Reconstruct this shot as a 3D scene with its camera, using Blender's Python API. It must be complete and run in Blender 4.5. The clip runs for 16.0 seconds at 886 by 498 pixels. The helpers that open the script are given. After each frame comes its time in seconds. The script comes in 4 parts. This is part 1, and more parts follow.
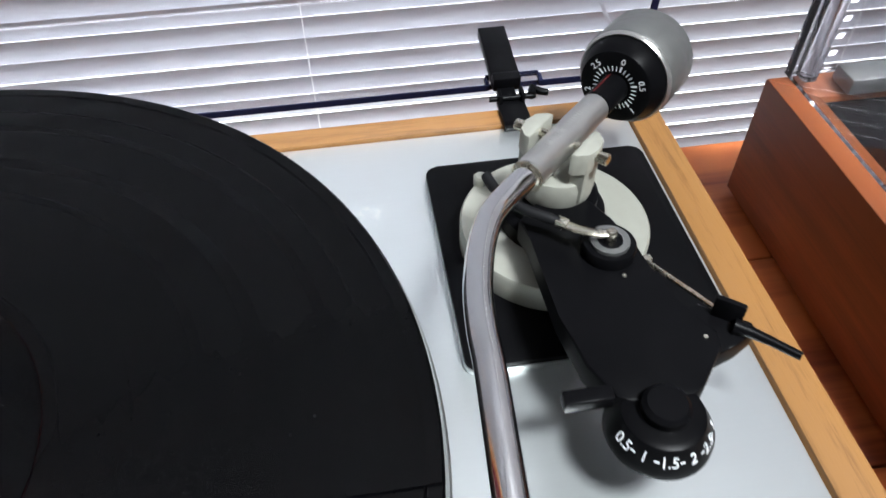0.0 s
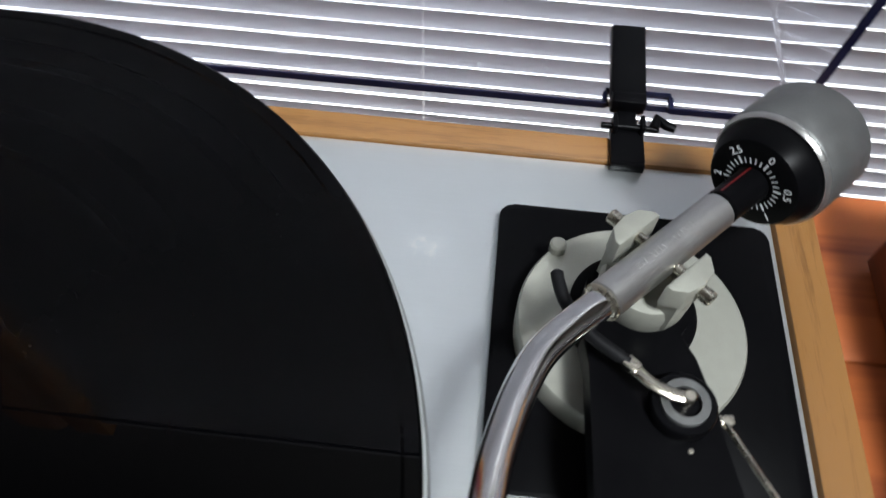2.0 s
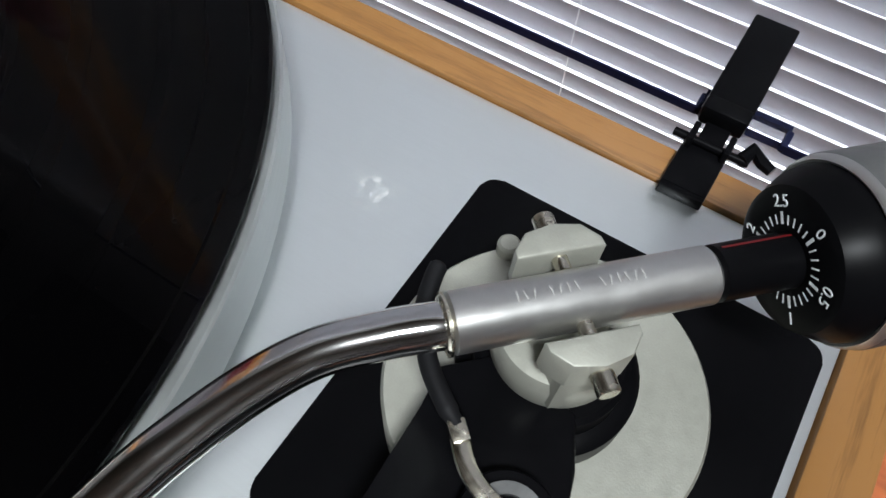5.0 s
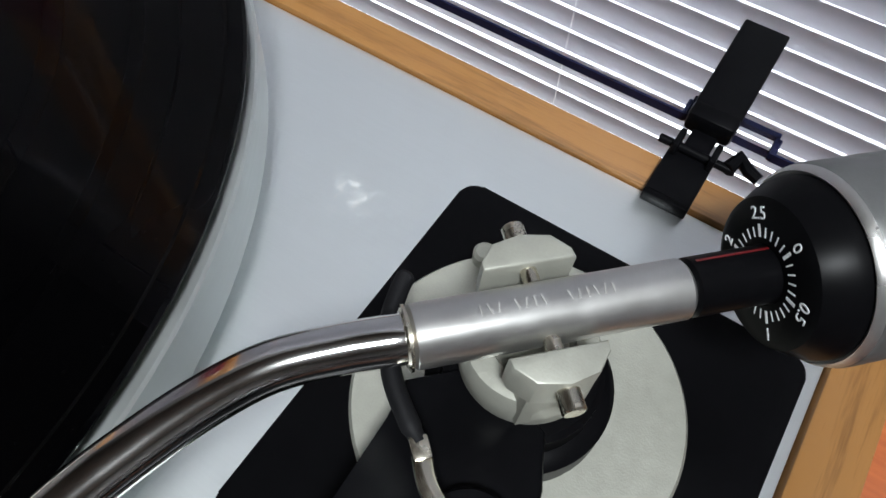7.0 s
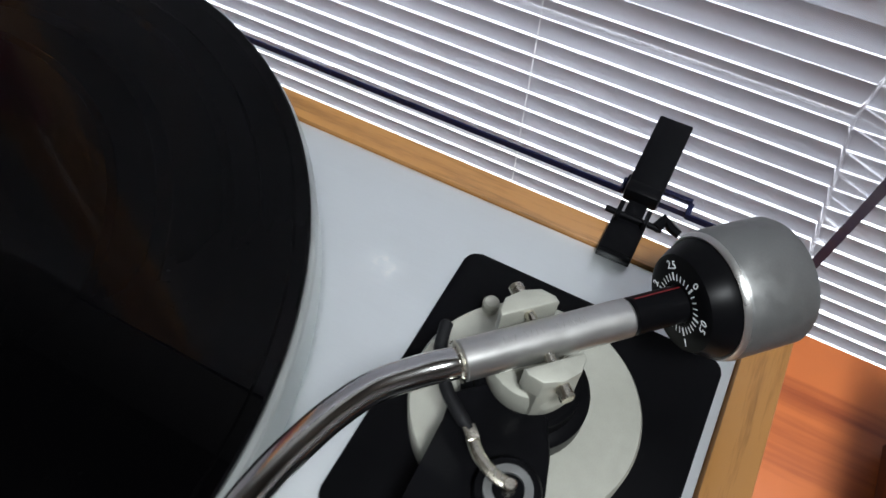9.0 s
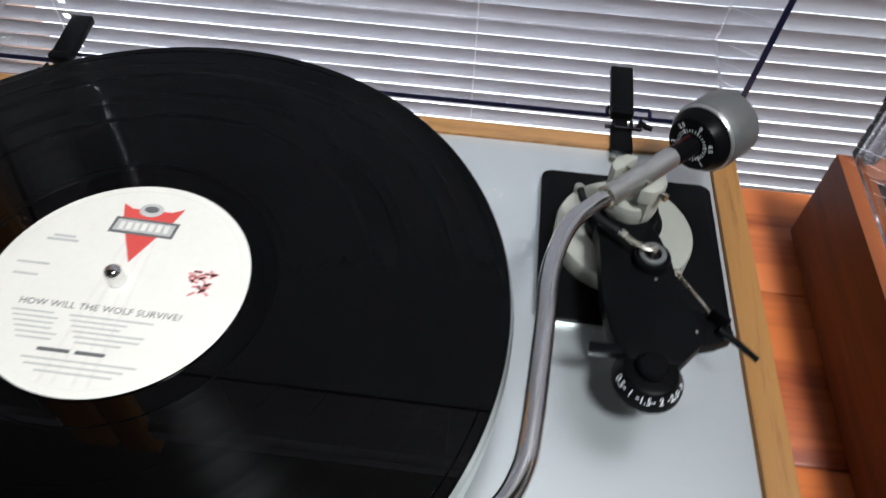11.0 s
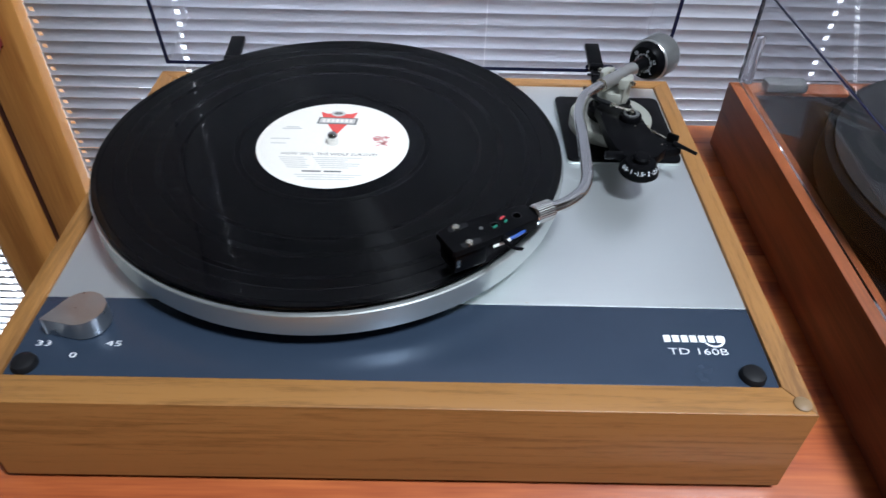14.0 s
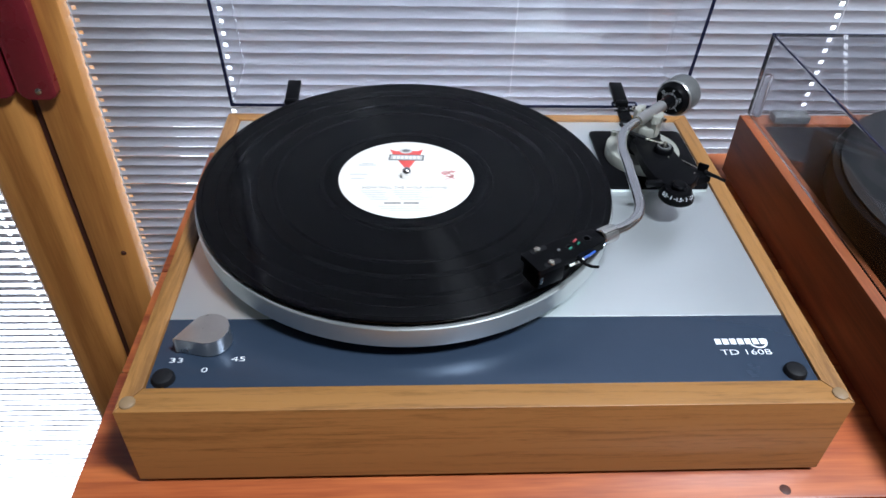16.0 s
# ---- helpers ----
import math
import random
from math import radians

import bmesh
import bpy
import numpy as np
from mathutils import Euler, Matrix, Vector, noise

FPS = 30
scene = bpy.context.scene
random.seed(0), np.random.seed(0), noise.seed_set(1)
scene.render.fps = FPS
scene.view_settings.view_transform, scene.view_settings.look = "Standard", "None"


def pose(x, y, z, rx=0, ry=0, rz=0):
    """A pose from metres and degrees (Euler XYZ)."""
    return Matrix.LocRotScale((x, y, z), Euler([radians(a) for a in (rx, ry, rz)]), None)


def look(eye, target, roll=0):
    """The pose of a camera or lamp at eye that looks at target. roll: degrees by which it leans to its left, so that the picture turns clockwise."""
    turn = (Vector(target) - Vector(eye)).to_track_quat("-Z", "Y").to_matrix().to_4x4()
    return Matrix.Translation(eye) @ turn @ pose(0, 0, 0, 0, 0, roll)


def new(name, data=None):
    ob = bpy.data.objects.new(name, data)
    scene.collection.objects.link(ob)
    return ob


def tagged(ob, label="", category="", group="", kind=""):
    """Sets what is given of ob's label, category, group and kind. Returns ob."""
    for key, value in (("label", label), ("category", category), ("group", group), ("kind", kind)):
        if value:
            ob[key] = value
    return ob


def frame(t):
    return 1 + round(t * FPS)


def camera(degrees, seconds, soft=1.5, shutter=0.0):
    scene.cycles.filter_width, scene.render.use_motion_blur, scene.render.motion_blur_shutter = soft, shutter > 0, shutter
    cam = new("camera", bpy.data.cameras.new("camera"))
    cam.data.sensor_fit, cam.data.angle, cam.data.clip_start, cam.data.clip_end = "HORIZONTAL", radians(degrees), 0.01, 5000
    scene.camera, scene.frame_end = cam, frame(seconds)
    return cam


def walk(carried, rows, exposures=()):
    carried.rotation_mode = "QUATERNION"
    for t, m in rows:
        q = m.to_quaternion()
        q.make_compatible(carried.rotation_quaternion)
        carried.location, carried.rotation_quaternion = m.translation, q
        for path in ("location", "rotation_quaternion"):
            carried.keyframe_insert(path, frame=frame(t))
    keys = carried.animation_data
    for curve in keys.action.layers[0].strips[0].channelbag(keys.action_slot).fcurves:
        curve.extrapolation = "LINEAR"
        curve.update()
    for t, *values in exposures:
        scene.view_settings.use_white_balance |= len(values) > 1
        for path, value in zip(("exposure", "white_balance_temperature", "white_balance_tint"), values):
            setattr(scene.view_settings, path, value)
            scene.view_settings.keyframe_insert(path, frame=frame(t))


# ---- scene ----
cam = camera(63.1, 16.0, shutter=0.5)
PATH = [
    (0, (0.303, 0.102, 0.176), (0.496, 1.452, -1.287), -0.9),
    (0.5, (0.307, 0.126, 0.176), (0.45, 1.424, -1.339), -2.2),
    (1, (0.311, 0.143, 0.186), (0.364, 1.393, -1.375), -2.5),
    (1.5, (0.304, 0.163, 0.184), (0.383, 1.363, -1.414), 2.4),
    (2, (0.318, 0.166, 0.181), (0.238, 1.268, -1.486), 2.4),
    (2.5, (0.344, 0.184, 0.177), (0.04, 1.277, -1.47), 5.3),
    (3, (0.358, 0.183, 0.177), (-0.131, 1.188, -1.482), 0.8),
    (3.5, (0.36, 0.185, 0.163), (-0.18, 1.136, -1.512), 1.0),
    (4, (0.362, 0.197, 0.148), (-0.155, 1.118, -1.551), 3.2),
    (4.5, (0.366, 0.204, 0.14), (-0.152, 1.113, -1.565), 3.2),
    (7, (0.372, 0.213, 0.136), (-0.155, 1.119, -1.567), 3.5),
    (7.5, (0.372, 0.214, 0.137), (-0.149, 1.114, -1.571), 3.5),
    (8, (0.374, 0.211, 0.142), (-0.162, 1.117, -1.559), 2.7),
    (8.2, (0.376, 0.208, 0.15), (-0.155, 1.145, -1.536), 3.3),
    (10.5, (0.331, 0.08, 0.244), (0.079, 1.294, -1.326), 1.9),
    (11, (0.301, 0.04, 0.253), (0.188, 1.305, -1.291), 2.4),
    (11.5, (0.273, -0.004, 0.253), (0.251, 1.314, -1.251), 1.4),
    (12, (0.267, -0.034, 0.253), (0.339, 1.303, -1.233), 1.7),
    (12.5, (0.27, -0.065, 0.259), (0.356, 1.28, -1.218), 2.1),
    (13, (0.251, -0.121, 0.275), (0.332, 1.268, -1.163), 2.2),
    (13.5, (0.248, -0.179, 0.286), (0.304, 1.276, -1.086), 2.0),
    (14, (0.233, -0.213, 0.295), (0.25, 1.282, -1.034), 1.5),
    (14.5, (0.211, -0.222, 0.307), (0.224, 1.271, -1.024), 0.2),
    (15, (0.194, -0.236, 0.319), (0.242, 1.266, -1.001), 0.4),
    (15.5, (0.182, -0.245, 0.324), (0.262, 1.271, -0.978), 1.3),
    (16, (0.166, -0.257, 0.33), (0.255, 1.281, -0.944), 1.9),
]
walk(cam, [(t, look(eye, target, roll)) for t, eye, target, roll in PATH],
     exposures=[(0.0, 0.56, 6490, 10), (1.0, 0.12, 6500, 10), (2.5, -0.12, 6500, 10), (8.2, -0.1, 6500, 10), (10.5, -0.1, 6500, 10), (11.5, 0.08, 6480, 10),
                (12.5, 0.1, 6400, 10), (13.2, 0.1, 6150, 10), (14.0, 0.15, 5960, 10), (16.0, 0.3, 5910, 10)])

# ---- world and light ----
world = bpy.data.worlds.new("world")
scene.world = world
world.use_nodes = True
sky = world.node_tree.nodes.new("ShaderNodeTexSky")
sky.sky_type, sky.sun_disc = "NISHITA", False
sky.sun_elevation, sky.sun_rotation = radians(35), radians(20)
world.node_tree.links.new(sky.outputs[0], world.node_tree.nodes["Background"].inputs[0])
world.node_tree.nodes["Background"].inputs[1].default_value = 0.1

CEILING_WATTS = 50.0
lamp_data = bpy.data.lights.new("ceiling_lamp", "AREA")
lamp_data.shape, lamp_data.size, lamp_data.size_y = "RECTANGLE", 0.32, 0.3
lamp_data.energy, lamp_data.color = CEILING_WATTS, (0.91, 0.965, 1.0)
lamp = new("ceiling_lamp", lamp_data)
lamp.matrix_world = look((0.80, -0.40, 1.55), (0.50, -0.2, 0.0))

# ---- materials ----


def material(name, color=(0.5, 0.5, 0.5), rough=0.5, metal=0.0, scale=40.0, vary=0.12, bump=0.0,
             stretch=(1, 1, 1), coat=0.0, fine=6.0, rough_vary=0.08, specular=0.5):
    """A surface with variation at two scales in colour, roughness and relief."""
    mat = bpy.data.materials.new(name)
    mat.use_nodes = True
    nt = mat.node_tree
    n, link = nt.nodes, nt.links.new
    b = n["Principled BSDF"]
    b.inputs["Metallic"].default_value = metal
    b.inputs["Specular IOR Level"].default_value = specular
    b.inputs["Coat Weight"].default_value = coat
    b.inputs["Coat Roughness"].default_value = 0.15
    tc = n.new("ShaderNodeTexCoord")
    mp = n.new("ShaderNodeMapping")
    mp.inputs["Scale"].default_value = stretch
    link(tc.outputs["Object"], mp.inputs[0])
    big, small = n.new("ShaderNodeTexNoise"), n.new("ShaderNodeTexNoise")
    big.inputs["Scale"].default_value, small.inputs["Scale"].default_value = scale, scale * fine
    big.inputs["Detail"].default_value, small.inputs["Detail"].default_value = 5, 3
    link(mp.outputs[0], big.inputs[0]), link(mp.outputs[0], small.inputs[0])
    mix = n.new("ShaderNodeMath")
    mix.operation = "MULTIPLY_ADD"
    mix.inputs[1].default_value, mix.inputs[2].default_value = 0.5, 0.0
    link(small.outputs[0], mix.inputs[0])
    add = n.new("ShaderNodeMath")
    add.operation = "MULTIPLY_ADD"
    add.inputs[1].default_value = 0.5
    link(big.outputs[0], add.inputs[0]), link(mix.outputs[0], add.inputs[2])
    ramp = n.new("ShaderNodeValToRGB")
    e = ramp.color_ramp.elements
    e[0].position, e[1].position = 0.3, 0.7
    e[0].color = (*[c * (1 - vary) for c in color], 1)
    e[1].color = (*[min(1, c * (1 + vary)) for c in color], 1)
    link(add.outputs[0], ramp.inputs[0]), link(ramp.outputs[0], b.inputs["Base Color"])
    mr = n.new("ShaderNodeMapRange")
    mr.inputs[1].default_value, mr.inputs[2].default_value = 0.3, 0.7
    mr.inputs[3].default_value, mr.inputs[4].default_value = max(0.02, rough - rough_vary), min(1, rough + rough_vary)
    link(big.outputs[0], mr.inputs[0]), link(mr.outputs[0], b.inputs["Roughness"])
    if bump:
        bp = n.new("ShaderNodeBump")
        bp.inputs["Strength"].default_value, bp.inputs["Distance"].default_value = bump, 0.0006
        link(add.outputs[0], bp.inputs["Height"]), link(bp.outputs[0], b.inputs["Normal"])
    return mat


def wood(name, dark, light, along=0, rings=90.0, rough=0.4, coat=0.2, bump=0.25, knots=0.0, pores=0.35):
    """Straight-grained wood: long streaks, fine pores and slow tone changes along one axis."""
    mat = bpy.data.materials.new(name)
    mat.use_nodes = True
    nt = mat.node_tree
    n, link = nt.nodes, nt.links.new
    b = n["Principled BSDF"]
    b.inputs["Coat Weight"].default_value, b.inputs["Coat Roughness"].default_value = coat, 0.25
    tc, info = n.new("ShaderNodeTexCoord"), n.new("ShaderNodeObjectInfo")
    off = n.new("ShaderNodeVectorMath")
    off.operation = "MULTIPLY_ADD"
    cx = n.new("ShaderNodeCombineXYZ")
    for i in range(3):
        link(info.outputs["Random"], cx.inputs[i])
    off.inputs[1].default_value = (3.1, 5.7, 2.3)
    link(cx.outputs[0], off.inputs[0]), link(tc.outputs["Object"], off.inputs[2])
    st = [1.0, 1.0, 1.0]
    st[along] = 0.06
    mp = n.new("ShaderNodeMapping")
    mp.inputs["Scale"].default_value = st
    link(off.outputs[0], mp.inputs[0])
    warp = n.new("ShaderNodeTexNoise")
    warp.inputs["Scale"].default_value, warp.inputs["Detail"].default_value = 9, 3
    link(mp.outputs[0], warp.inputs[0])
    streak, pore, slow = (n.new("ShaderNodeTexNoise") for _ in range(3))
    streak.inputs["Scale"].default_value, streak.inputs["Detail"].default_value = rings, 6
    streak.inputs["Distortion"].default_value = 0.8
    pore.inputs["Scale"].default_value, pore.inputs["Detail"].default_value = rings * 9, 2
    slow.inputs["Scale"].default_value, slow.inputs["Detail"].default_value = 14, 3
    for t in (streak, pore, slow):
        link(mp.outputs[0], t.inputs[0])
    rings_n = n.new("ShaderNodeMath")
    rings_n.operation = "MULTIPLY"
    rings_n.inputs[1].default_value = 26.0
    link(warp.outputs[0], rings_n.inputs[0])
    sine = n.new("ShaderNodeMath")
    sine.operation = "SINE"
    link(rings_n.outputs[0], sine.inputs[0])
    total = n.new("ShaderNodeMath")
    total.operation = "MULTIPLY_ADD"
    total.inputs[1].default_value = 0.10 + knots
    link(sine.outputs[0], total.inputs[0]), link(streak.outputs[0], total.inputs[2])
    t2 = n.new("ShaderNodeMath")
    t2.operation = "MULTIPLY_ADD"
    t2.inputs[1].default_value = pores
    link(pore.outputs[0], t2.inputs[0]), link(total.outputs[0], t2.inputs[2])
    t3 = n.new("ShaderNodeMath")
    t3.operation = "MULTIPLY_ADD"
    t3.inputs[1].default_value = 0.4
    link(slow.outputs[0], t3.inputs[0]), link(t2.outputs[0], t3.inputs[2])
    ramp = n.new("ShaderNodeValToRGB")
    e = ramp.color_ramp.elements
    e[0].position, e[1].position = 0.62 + (pores - 0.35) * 0.4, 1.0
    e[0].color, e[1].color = (*dark, 1), (*light, 1)
    link(t3.outputs[0], ramp.inputs[0]), link(ramp.outputs[0], b.inputs["Base Color"])
    mr = n.new("ShaderNodeMapRange")
    mr.inputs[3].default_value, mr.inputs[4].default_value = rough + 0.12, rough - 0.05
    link(streak.outputs[0], mr.inputs[0]), link(mr.outputs[0], b.inputs["Roughness"])
    bp = n.new("ShaderNodeBump")
    bp.inputs["Strength"].default_value, bp.inputs["Distance"].default_value = bump, 0.0004
    link(t2.outputs[0], bp.inputs["Height"]), link(bp.outputs[0], b.inputs["Normal"])
    return mat


def glass(name, color=(1, 1, 1), rough=0.0):
    mat = bpy.data.materials.new(name)
    mat.use_nodes = True
    b = mat.node_tree.nodes["Principled BSDF"]
    b.inputs["Base Color"].default_value = (*color, 1)
    b.inputs["Transmission Weight"].default_value, b.inputs["IOR"].default_value = 1.0, 1.45
    n, link = mat.node_tree.nodes, mat.node_tree.links.new
    noise_tex, mr = n.new("ShaderNodeTexNoise"), n.new("ShaderNodeMapRange")
    noise_tex.inputs["Scale"].default_value, noise_tex.inputs["Detail"].default_value = 25, 6
    mr.inputs[1].default_value, mr.inputs[2].default_value = 0.45, 0.8
    mr.inputs[3].default_value, mr.inputs[4].default_value = rough, rough + 0.06
    link(noise_tex.outputs[0], mr.inputs[0]), link(mr.outputs[0], b.inputs["Roughness"])
    return mat


def deck_metal():
    """Brushed aluminium with a smudged ring and stray specks of dust."""
    mat = material("brushed_aluminium", (0.80, 0.84, 0.845), 0.33, 0.86, 25, 0.015, 0.006, (1, 60, 60), rough_vary=0.02)
    n, link = mat.node_tree.nodes, mat.node_tree.links.new
    b = n["Principled BSDF"]
    src = b.inputs["Base Color"].links[0].from_socket
    tc = n.new("ShaderNodeTexCoord")
    sub = n.new("ShaderNodeVectorMath")
    sub.operation = "DISTANCE"
    sub.inputs[1].default_value = (0.3035, 0.2865, 0.0)
    flat = n.new("ShaderNodeVectorMath")
    flat.operation = "MULTIPLY"
    flat.inputs[1].default_value = (1, 1, 0)
    link(tc.outputs["Object"], flat.inputs[0]), link(flat.outputs[0], sub.inputs[0])
    ring = n.new("ShaderNodeMath")
    ring.operation = "COMPARE"
    ring.inputs[1].default_value, ring.inputs[2].default_value = 0.0030, 0.0009
    link(sub.outputs["Value"], ring.inputs[0])
    halo = n.new("ShaderNodeMapRange")
    halo.inputs[1].default_value, halo.inputs[2].default_value = 0.009, 0.002
    halo.inputs[4].default_value = 0.3
    link(sub.outputs["Value"], halo.inputs[0])
    nz = n.new("ShaderNodeTexNoise")
    nz.inputs["Scale"].default_value, nz.inputs["Detail"].default_value = 420, 5
    link(tc.outputs["Object"], nz.inputs[0])
    cut = n.new("ShaderNodeMapRange")
    cut.inputs[1].default_value, cut.inputs[2].default_value = 0.45, 0.68
    link(nz.outputs[0], cut.inputs[0])
    s = n.new("ShaderNodeMath")
    s.operation = "MULTIPLY_ADD"
    s.inputs[1].default_value = 0.45
    link(ring.outputs[0], s.inputs[0]), link(halo.outputs[0], s.inputs[2])
    m2 = n.new("ShaderNodeMath")
    m2.operation, m2.use_clamp = "MULTIPLY", True
    link(s.outputs[0], m2.inputs[0]), link(cut.outputs[0], m2.inputs[1])
    mix = n.new("ShaderNodeMix")
    mix.data_type = "RGBA"
    mix.inputs["B"].default_value = (0.9, 0.9, 0.88, 1)
    link(m2.outputs[0], mix.inputs["Factor"]), link(src, mix.inputs["A"]), link(mix.outputs["Result"], b.inputs["Base Color"])
    inv = n.new("ShaderNodeMath")
    inv.operation, inv.inputs[0].default_value = "MULTIPLY_ADD", 1.0
    inv.inputs[1].default_value, inv.inputs[2].default_value = -0.5, 0.86
    link(m2.outputs[0], inv.inputs[0]), link(inv.outputs[0], b.inputs["Metallic"])
    return mat


def vinyl():
    """Black record vinyl with concentric grooves around the spindle, bands between tracks and light dust."""
    mat = bpy.data.materials.new("record_vinyl")
    mat.use_nodes = True
    n, link = mat.node_tree.nodes, mat.node_tree.links.new
    b = n["Principled BSDF"]
    tc = n.new("ShaderNodeTexCoord")
    ln = n.new("ShaderNodeVectorMath")
    ln.operation = "LENGTH"
    flat = n.new("ShaderNodeVectorMath")
    flat.operation = "MULTIPLY"
    flat.inputs[1].default_value = (1, 1, 0)
    link(tc.outputs["Object"], flat.inputs[0]), link(flat.outputs[0], ln.inputs[0])
    band = n.new("ShaderNodeTexNoise")
    band.noise_dimensions = "1D"
    band.inputs["Scale"].default_value, band.inputs["Detail"].default_value = 130, 2
    link(ln.outputs["Value"], band.inputs["W"])
    mr = n.new("ShaderNodeMapRange")
    mr.inputs[1].default_value, mr.inputs[2].default_value = 0.35, 0.65
    mr.inputs[3].default_value, mr.inputs[4].default_value = 0.27, 0.35
    link(band.outputs[0], mr.inputs[0])
    dead = n.new("ShaderNodeMath")
    dead.operation, dead.inputs[1].default_value = "LESS_THAN", 0.0605
    link(ln.outputs["Value"], dead.inputs[0])
    rm = n.new("ShaderNodeMix")
    rm.inputs["B"].default_value = 0.10
    link(dead.outputs[0], rm.inputs["Factor"]), link(mr.outputs[0], rm.inputs["A"]), link(rm.outputs["Result"], b.inputs["Roughness"])
    dust = n.new("ShaderNodeTexNoise")
    dust.inputs["Scale"].default_value, dust.inputs["Detail"].default_value = 700, 4
    link(tc.outputs["Object"], dust.inputs[0])
    dr = n.new("ShaderNodeValToRGB")
    e = dr.color_ramp.elements
    e[0].position, e[1].position = 0.66, 0.86
    e[0].color, e[1].color = (0.0004, 0.0004, 0.00055, 1), (0.0016, 0.0016, 0.0017, 1)
    link(dust.outputs[0], dr.inputs[0]), link(dr.outputs[0], b.inputs["Base Color"])
    # grooves spread gloss away from and towards the spindle; the lands between keep a clear shine
    tan = n.new("ShaderNodeTangent")
    tan.direction_type, tan.axis = "RADIAL", "Z"
    link(tan.outputs[0], b.inputs["Tangent"])
    b.inputs["Anisotropic"].default_value, b.inputs["Anisotropic Rotation"].default_value = 1.0, 0.25
    b.inputs["Specular IOR Level"].default_value = 0.04
    # the flat lands mirror sharply
    geo = n.new("ShaderNodeNewGeometry")
    link(geo.outputs["True Normal"], b.inputs["Coat Normal"])
    b.inputs["Coat Weight"].default_value, b.inputs["Coat Roughness"].default_value, b.inputs["Coat IOR"].default_value = 0.38, 0.015, 1.45
    return mat


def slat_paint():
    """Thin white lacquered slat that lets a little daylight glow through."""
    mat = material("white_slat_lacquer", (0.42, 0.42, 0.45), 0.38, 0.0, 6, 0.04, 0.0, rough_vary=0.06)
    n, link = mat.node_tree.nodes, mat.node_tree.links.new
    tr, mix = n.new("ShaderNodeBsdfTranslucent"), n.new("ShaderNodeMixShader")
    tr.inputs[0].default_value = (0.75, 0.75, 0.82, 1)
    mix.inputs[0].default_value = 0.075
    link(n["Principled BSDF"].outputs[0], mix.inputs[1]), link(tr.outputs[0], mix.inputs[2])
    link(mix.outputs[0], n["Material Output"].inputs[0])
    return mat


def glow(name, color, strength):
    mat = bpy.data.materials.new(name)
    mat.use_nodes = True
    n, link = mat.node_tree.nodes, mat.node_tree.links.new
    em, nz, ramp = n.new("ShaderNodeEmission"), n.new("ShaderNodeTexNoise"), n.new("ShaderNodeValToRGB")
    nz.inputs["Scale"].default_value = 1.5
    ramp.color_ramp.elements[0].color = (*[c * 0.9 for c in color], 1)
    ramp.color_ramp.elements[1].color = (*color, 1)
    link(nz.outputs[0], ramp.inputs[0]), link(ramp.outputs[0], em.inputs[0])
    em.inputs[1].default_value = strength
    link(em.outputs[0], n["Material Output"].inputs[0])
    return mat


OAK_X = wood("plinth_veneer_along", (0.142, 0.061, 0.0120), (0.270, 0.125, 0.033), 0, 260, 0.42, 0.15, pores=0.5)
OAK_Y = wood("plinth_veneer_across", (0.142, 0.061, 0.0120), (0.270, 0.125, 0.033), 1, 260, 0.42, 0.15, pores=0.5)
PINE = wood("stained_pine", (0.19, 0.034, 0.0105), (0.46, 0.125, 0.034), 0, 45, 0.36, 0.35, 0.2, 0.08)
MAHOGANY = wood("red_brown_veneer", (0.044, 0.0098, 0.0022), (0.122, 0.029, 0.0050), 1, 70, 0.46, 0.05)
POST = wood("varnished_window_wood", (0.27, 0.100, 0.019), (0.47, 0.208, 0.050), 2, 40, 0.4, 0.3, 0.2, 0.05)
DECK = deck_metal()
STRIP = material("dark_blue_lacquer", (0.036, 0.053, 0.084), 0.25, 0.4, 14, 0.04, 0.0, (1, 1.6, 1), rough_vary=0.03)
PLATTER = material("turned_aluminium", (0.60, 0.63, 0.62), 0.36, 0.85, 40, 0.04, 0.04, (1, 1, 30))
CHROME = material("chrome", (0.78, 0.78, 0.77), 0.09, 1.0, 60, 0.04, 0.0, rough_vary=0.04)
SATIN = material("satin_aluminium", (0.55, 0.545, 0.53), 0.33, 0.95, 80, 0.05, 0.06, (1, 1, 1))
GREY_METAL = material("grey_sprayed_metal", (0.20, 0.203, 0.20), 0.40, 0.75, 300, 0.06, 0.1)
CAST = material("pale_cast_metal", (0.345, 0.345, 0.300), 0.42, 0.35, 400, 0.05, 0.12)
NICKEL = material("nickel_screw", (0.68, 0.64, 0.54), 0.25, 1.0, 300, 0.06)
BLACK = material("black_satin_paint", (0.0025, 0.0025, 0.003), 0.34, 0.0, 60, 0.15, 0.01, rough_vary=0.02, specular=0.06)
BLACK_METAL = material("black_pressed_steel", (0.003, 0.003, 0.0036), 0.30, 0.0, 120, 0.15, 0.01, rough_vary=0.02, specular=0.06)
RUBBER = material("black_rubber", (0.005, 0.005, 0.006), 0.6, 0.0, 200, 0.2, 0.12, specular=0.2)
VINYL = vinyl()
PAPER = material("cream_label_paper", (0.67, 0.635, 0.58), 0.6, 0.0, 60, 0.03, 0.05)
RED = material("red_print", (0.55, 0.06, 0.05), 0.6, 0.0, 200, 0.12)
PINK = material("pale_red_print", (0.62, 0.22, 0.22), 0.6, 0.0, 900, 0.35)
INK = material("dark_print", (0.10, 0.10, 0.10), 0.6, 0.0, 300, 0.2)
